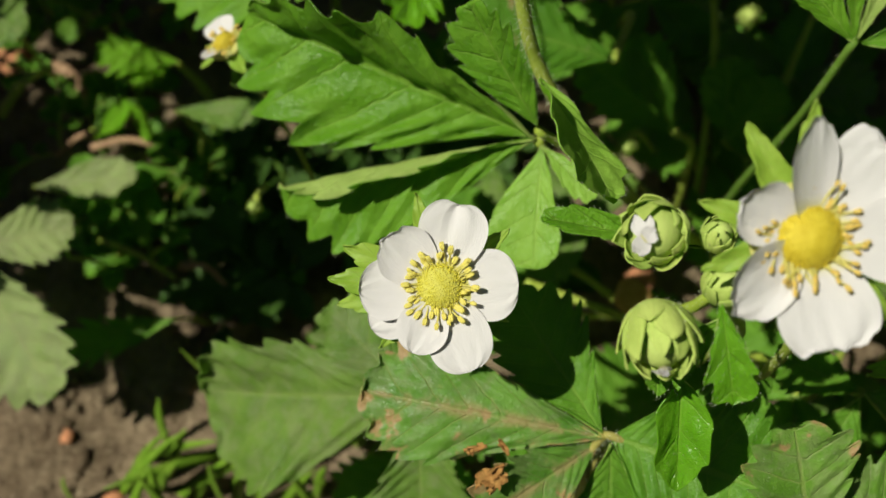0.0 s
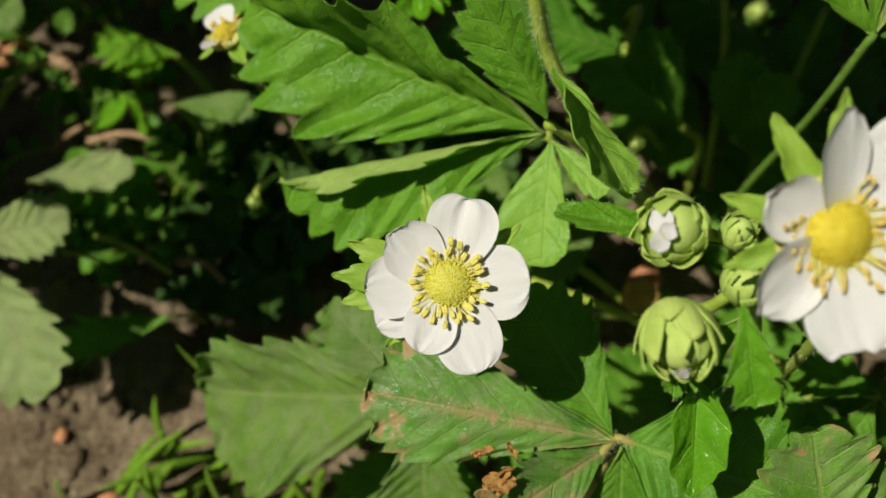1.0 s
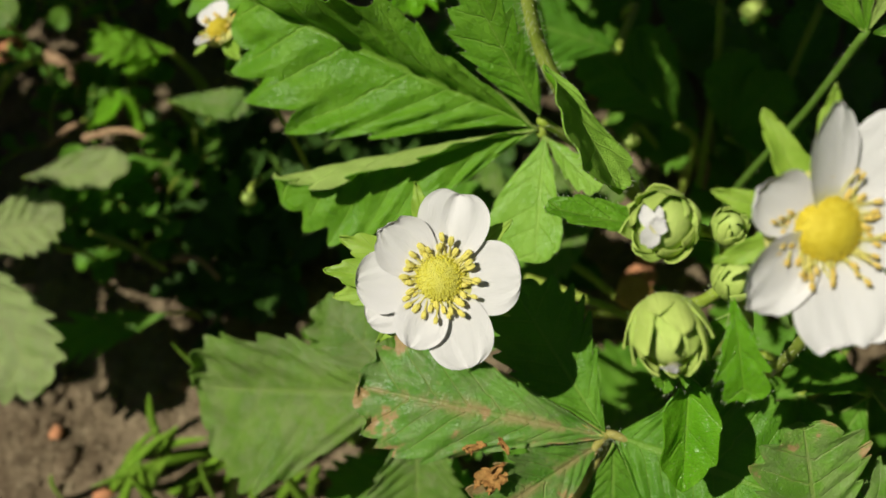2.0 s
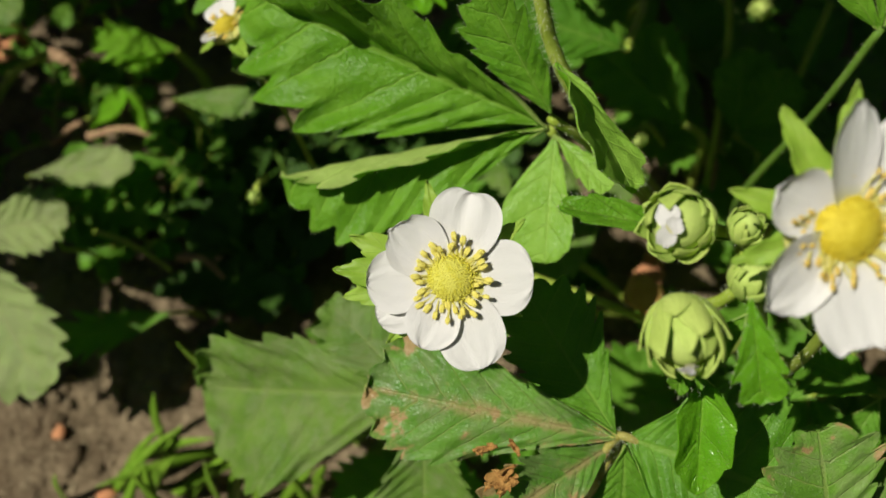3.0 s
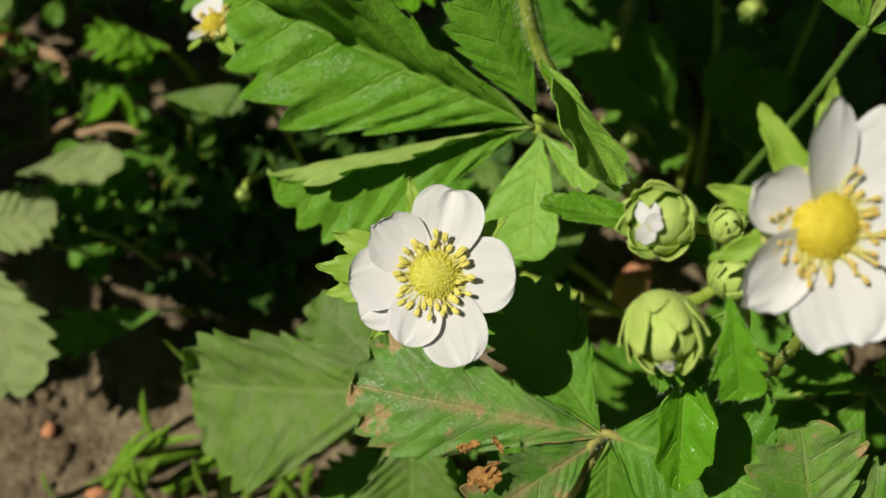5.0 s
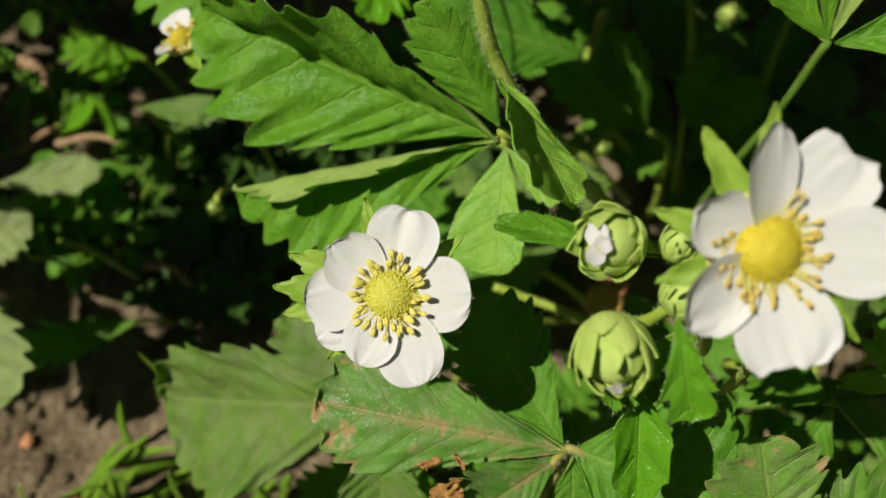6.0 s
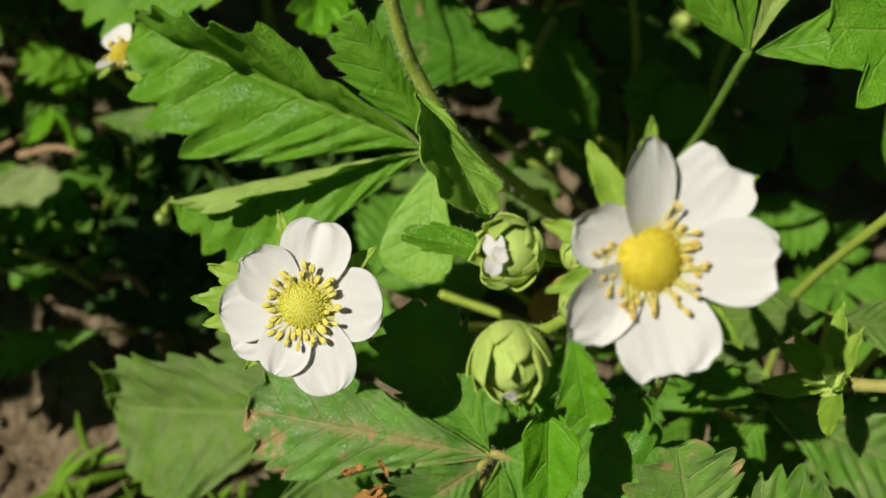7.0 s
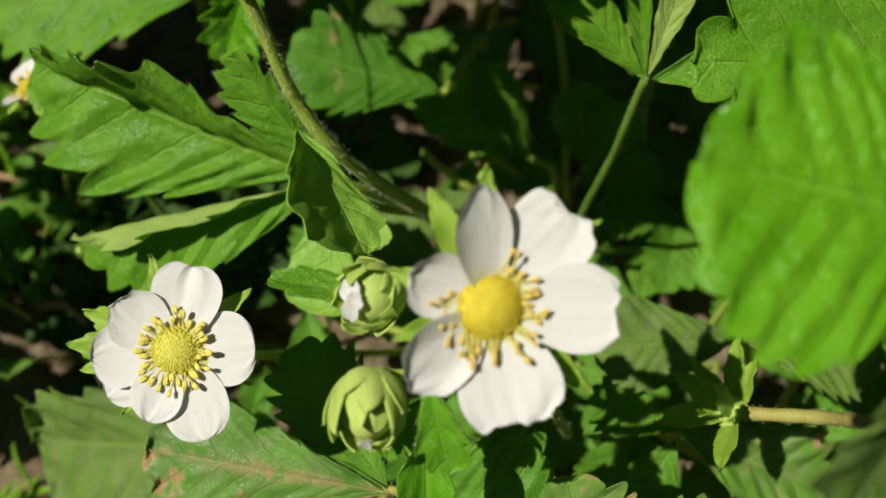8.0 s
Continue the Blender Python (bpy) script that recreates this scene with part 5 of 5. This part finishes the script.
leaflet(R2, (0.0881, 0.0443, 0.0949), (0.0757, 0.0253, 0.0819), (0, -0.314, 0.949), 0.8, teeth=8, fold=8, mats=(M_LEAF, M_UNDER), seed=406)
stem("petiole", [(0.0885, 0.0453, 0.0954), (0.0822, 0.0526, 0.0832), (0.0785, 0.0612, 0.0651), (0.1271, 0.0491, 0.0093)], 0.001, 0.0013, R2, hairs=100)
flower("spent_flower", (0.0908, 0.0439, 0.1211), (-0.744, 0.206, 0.635), (0.287, 0.875, 0.39),
       [], [(k * 36 + 10 * (k % 2), 0.0115 if k % 2 else 0.014, 0.34, 30 + 22 * (k % 3)) for k in range(10)],
       (0.0024, 0.0024), (0, 0.0018, 0.0004), "spent flower with spread green sepals on a hairy stalk", [(0.0951, 0.0426, 0.1227), (0.1076, 0.0408, 0.1253), (0.1318, 0.0435, 0.1015), (0.1918, 0.0532, 0.0187)], ripe=True, seed=21, thick=0.0012, stalk_mat=M_TAN, dome_mat=M_BUD)
for k, pts in enumerate((
        [(0.1055, 0.0748, 0.066), (0.1056, 0.0756, 0.0938), (0.1081, 0.0761, 0.1214), (0.1128, 0.0766, 0.1491), (0.1016, 0.0473, 0.1862)],
        [(0.131, 0.0621, 0.0441), (0.1287, 0.0671, 0.0792), (0.1326, 0.0734, 0.1149)],
        [(0.0801, 0.1204, 0.026), (0.0759, 0.1445, 0.0751), (0.0706, 0.1612, 0.099)],
        [(0.089, 0.1227, 0.0161), (0.1024, 0.1331, 0.0428), (0.1013, 0.1464, 0.0597), (0.1043, 0.158, 0.0814)],
        [(0.0208, 0.0798, 0.0722), (0.0324, 0.0765, 0.0696), (0.0397, 0.0741, 0.0685), (0.0505, 0.0716, 0.0631), (0.077, 0.0775, 0.0219)],
        [(0.0251, 0.095, 0.0571), (0.0376, 0.0919, 0.0502), (0.0525, 0.0867, 0.0369)],
        [(0.0363, 0.1375, 0.0552), (0.0426, 0.1271, 0.0615), (0.0523, 0.1234, 0.0545), (0.0677, 0.1257, 0.0282)],
)):
    ob = thing("stalk", pts[0], "thin olive green stalk among the leaves", "stalk", "loose stalks")
    stem("stem", pts, 0.0011, 0.0010, ob, mat=M_STEM, hairs=120, seed=500 + k)
bud("flower_bud", (0.053, 0.1268, 0.0603), (-0.188, -0.64, 0.745), 0.0026, 0.0040, 5, "small drooping green bud in the half shade", [(0.0574, 0.1329, 0.0575), (0.0736, 0.1378, 0.0269)], flare=0.2, seed=31, hairs=0)
bud("flower_bud", (0.1044, 0.1903, 0.0393), (-0.282, -0.555, 0.783), 0.0035, 0.0050, 5, "pale closed bud deep among the leaves", [(0.1069, 0.1882, 0.0329), (0.1078, 0.1732, 0.0207)], flare=0.1, seed=33, hairs=0)
bud("flower_bud", (0.1026, 0.1728, 0.037), (-0.195, -0.486, 0.852), 0.0022, 0.0028, 5, "tiny pale bud deep among the leaves", [(0.1044, 0.1709, 0.0306), (0.1072, 0.1622, 0.0158)], flare=0.1, seed=34, hairs=0)
bud("flower_bud", (-0.0472, 0.0963, 0.0817), (-0.37, -0.292, 0.882), 0.0016, 0.0024, 5, "tiny pale bud catching the sun", [(-0.047, 0.0993, 0.0809), (-0.048, 0.109, 0.0688)], flare=0.1, seed=35, hairs=0)


# ---- litter on the soil ----
def crumb(c, r, mat, seed, name, label, category, flat=0.6):
    rnd = random.Random(seed)
    bm = bmesh.new()
    bmesh.ops.create_icosphere(bm, subdivisions=2, radius=1.0)
    off = Vector((rnd.uniform(0, 9), rnd.uniform(0, 9), rnd.uniform(0, 9)))
    sx, sy = rnd.uniform(0.75, 1.3), rnd.uniform(0.75, 1.3)
    for v in bm.verts:
        k = 1 + 0.45 * noise.noise(v.co * 1.3 + off) + 0.15 * noise.noise(v.co * 4 + off)
        v.co = Vector((v.co.x * sx, v.co.y * sy, v.co.z * flat)) * k * r
    me = bpy.data.meshes.new(name)
    bm.to_mesh(me)
    bm.free()
    me.materials.append(mat)
    me.polygons.foreach_set("use_smooth", [True] * len(me.polygons))
    ob = new(name, me)
    ob.location = c
    return tagged(ob, label, category)


for k, (c, r) in enumerate((((-0.1595, 0.1939, 0.0124), 0.006), ((-0.1651, 0.199, 0.0125), 0.005), ((-0.1176, 0.0545, 0.0051), 0.0022), ((0.0588, 0.095, 0.0341), 0.0045), ((0.0619, 0.102, 0.0306), 0.003), ((0.0581, 0.1629, 0.0536), 0.0032), ((-0.1, 0.0362, 0.0057), 0.003), ((0.0488, 0.1564, 0.0419), 0.003))):
    tagged(crumb(c, r, M_BRICK, 600 + k, "brick_crumb", "orange-red crumb of old brick", "rubble"), group="brick crumbs")
tagged(crumb((0.0475, 0.076, 0.0715), 0.0042, M_ORANGE, 640, "fallen_petal", "dry orange-yellow fallen leaf bit", "litter", 0.25), group="dry bits")
soil_rnd = random.Random(5)
for k in range(90):
    x, y = soil_rnd.uniform(-0.17, -0.03), soil_rnd.uniform(0.03, 0.085)
    r = soil_rnd.uniform(0.0008, 0.0032)
    tagged(crumb(ground_at(x, y, r * 0.2), r, M_SOIL, 700 + k, "soil_clod", "small rounded clod of dry soil", "clod", 0.7), group="soil clods")


def twig(a, b, r, seed):
    ob = thing("dry_twig", a, "thin dry brown twig lying among the weeds", "twig", "dry twigs")
    m = Vector(a).lerp(Vector(b), 0.5) + Vector((0.001, 0.002, 0.002))
    stem("stick", [a, m, b], r, r * 0.6, ob, mat=M_DRY, seed=seed)


twig((-0.1427, 0.1877, 0.014), (-0.1288, 0.1751, 0.015), 0.0026, 1)
twig((-0.12, 0.1505, 0.0194), (-0.0944, 0.1469, 0.0254), 0.0014, 2)
twig((-0.1363, 0.1522, 0.0114), (-0.1183, 0.1568, 0.0189), 0.0012, 3)
twig((-0.1068, 0.2053, 0.024), (-0.0893, 0.2068, 0.0247), 0.0018, 4)
twig((-0.0807, 0.102, 0.0306), (-0.0663, 0.0957, 0.03), 0.0012, 5)
twig((0.0787, 0.1321, 0.0421), (0.0804, 0.1232, 0.0327), 0.0024, 6)
for k, (a, b) in enumerate((((-0.1562, 0.165, 0.0171), (-0.1332, 0.1748, 0.0324)), ((-0.1011, 0.1041, 0.0447), (-0.0803, 0.0958, 0.0355)))):
    ob = thing("stalk", a, "thin olive green stalk among the weeds", "stalk", "loose stalks")
    stem("stem", [a, Vector(a).lerp(Vector(b), 0.5) + Vector((0, 0.001, 0.003)), b], 0.0017 if k == 0 else 0.0007, 0.0012 if k == 0 else 0.0006, ob, seed=520 + k)

# ---- more small weeds on the sunny side ----
plot = random.Random(9)
for k in range(13):
    x, y = plot.uniform(-0.185, -0.085), plot.uniform(0.112, 0.235)
    if math.hypot(x + 0.108, y - 0.155) < 0.024:
        continue
    weed(ground_at(x, y), plot.uniform(0.02, 0.045), plot.uniform(0.012, 0.022), plot.randint(12, 18), plot.uniform(0.007, 0.012), "low weed with many small leaves", 800 + 11 * k, mat=plot.choice((M_WEED, M_WEED, M_LEAF)))
for k in range(4):
    x, y = plot.uniform(-0.125, -0.02), plot.uniform(0.085, 0.135)
    weed(ground_at(x, y), plot.uniform(0.012, 0.022), plot.uniform(0.012, 0.022), plot.randint(12, 18), plot.uniform(0.009, 0.014), "dark weed in deep shade", 1200 + 11 * k, mat=M_LEAF)

# ---- crumbled dead margin on the scorched leaf ----
for k, (a, b, w) in enumerate((((0.0108, 0.0262, 0.1206), (0.0061, 0.0228, 0.1212), 0.5), ((0.0112, 0.0247, 0.1199), (0.0082, 0.0219, 0.1208), 0.6), ((0.0076, 0.0288, 0.1233), (0.0041, 0.0279, 0.1235), 0.5), ((0.0115, 0.0276, 0.1212), (0.0099, 0.03, 0.1222), 0.4))):
    leaflet(D, a, b, (-0.1, -0.15 - 0.05 * k, 1), w, "crumpled dead brown margin", name="dead_margin", teeth=5, tooth=0.6, fold=30, arch=60, wave=0.3, mats=(M_DEAD, M_DEAD), seed=900 + k, rows=5, cols=5)
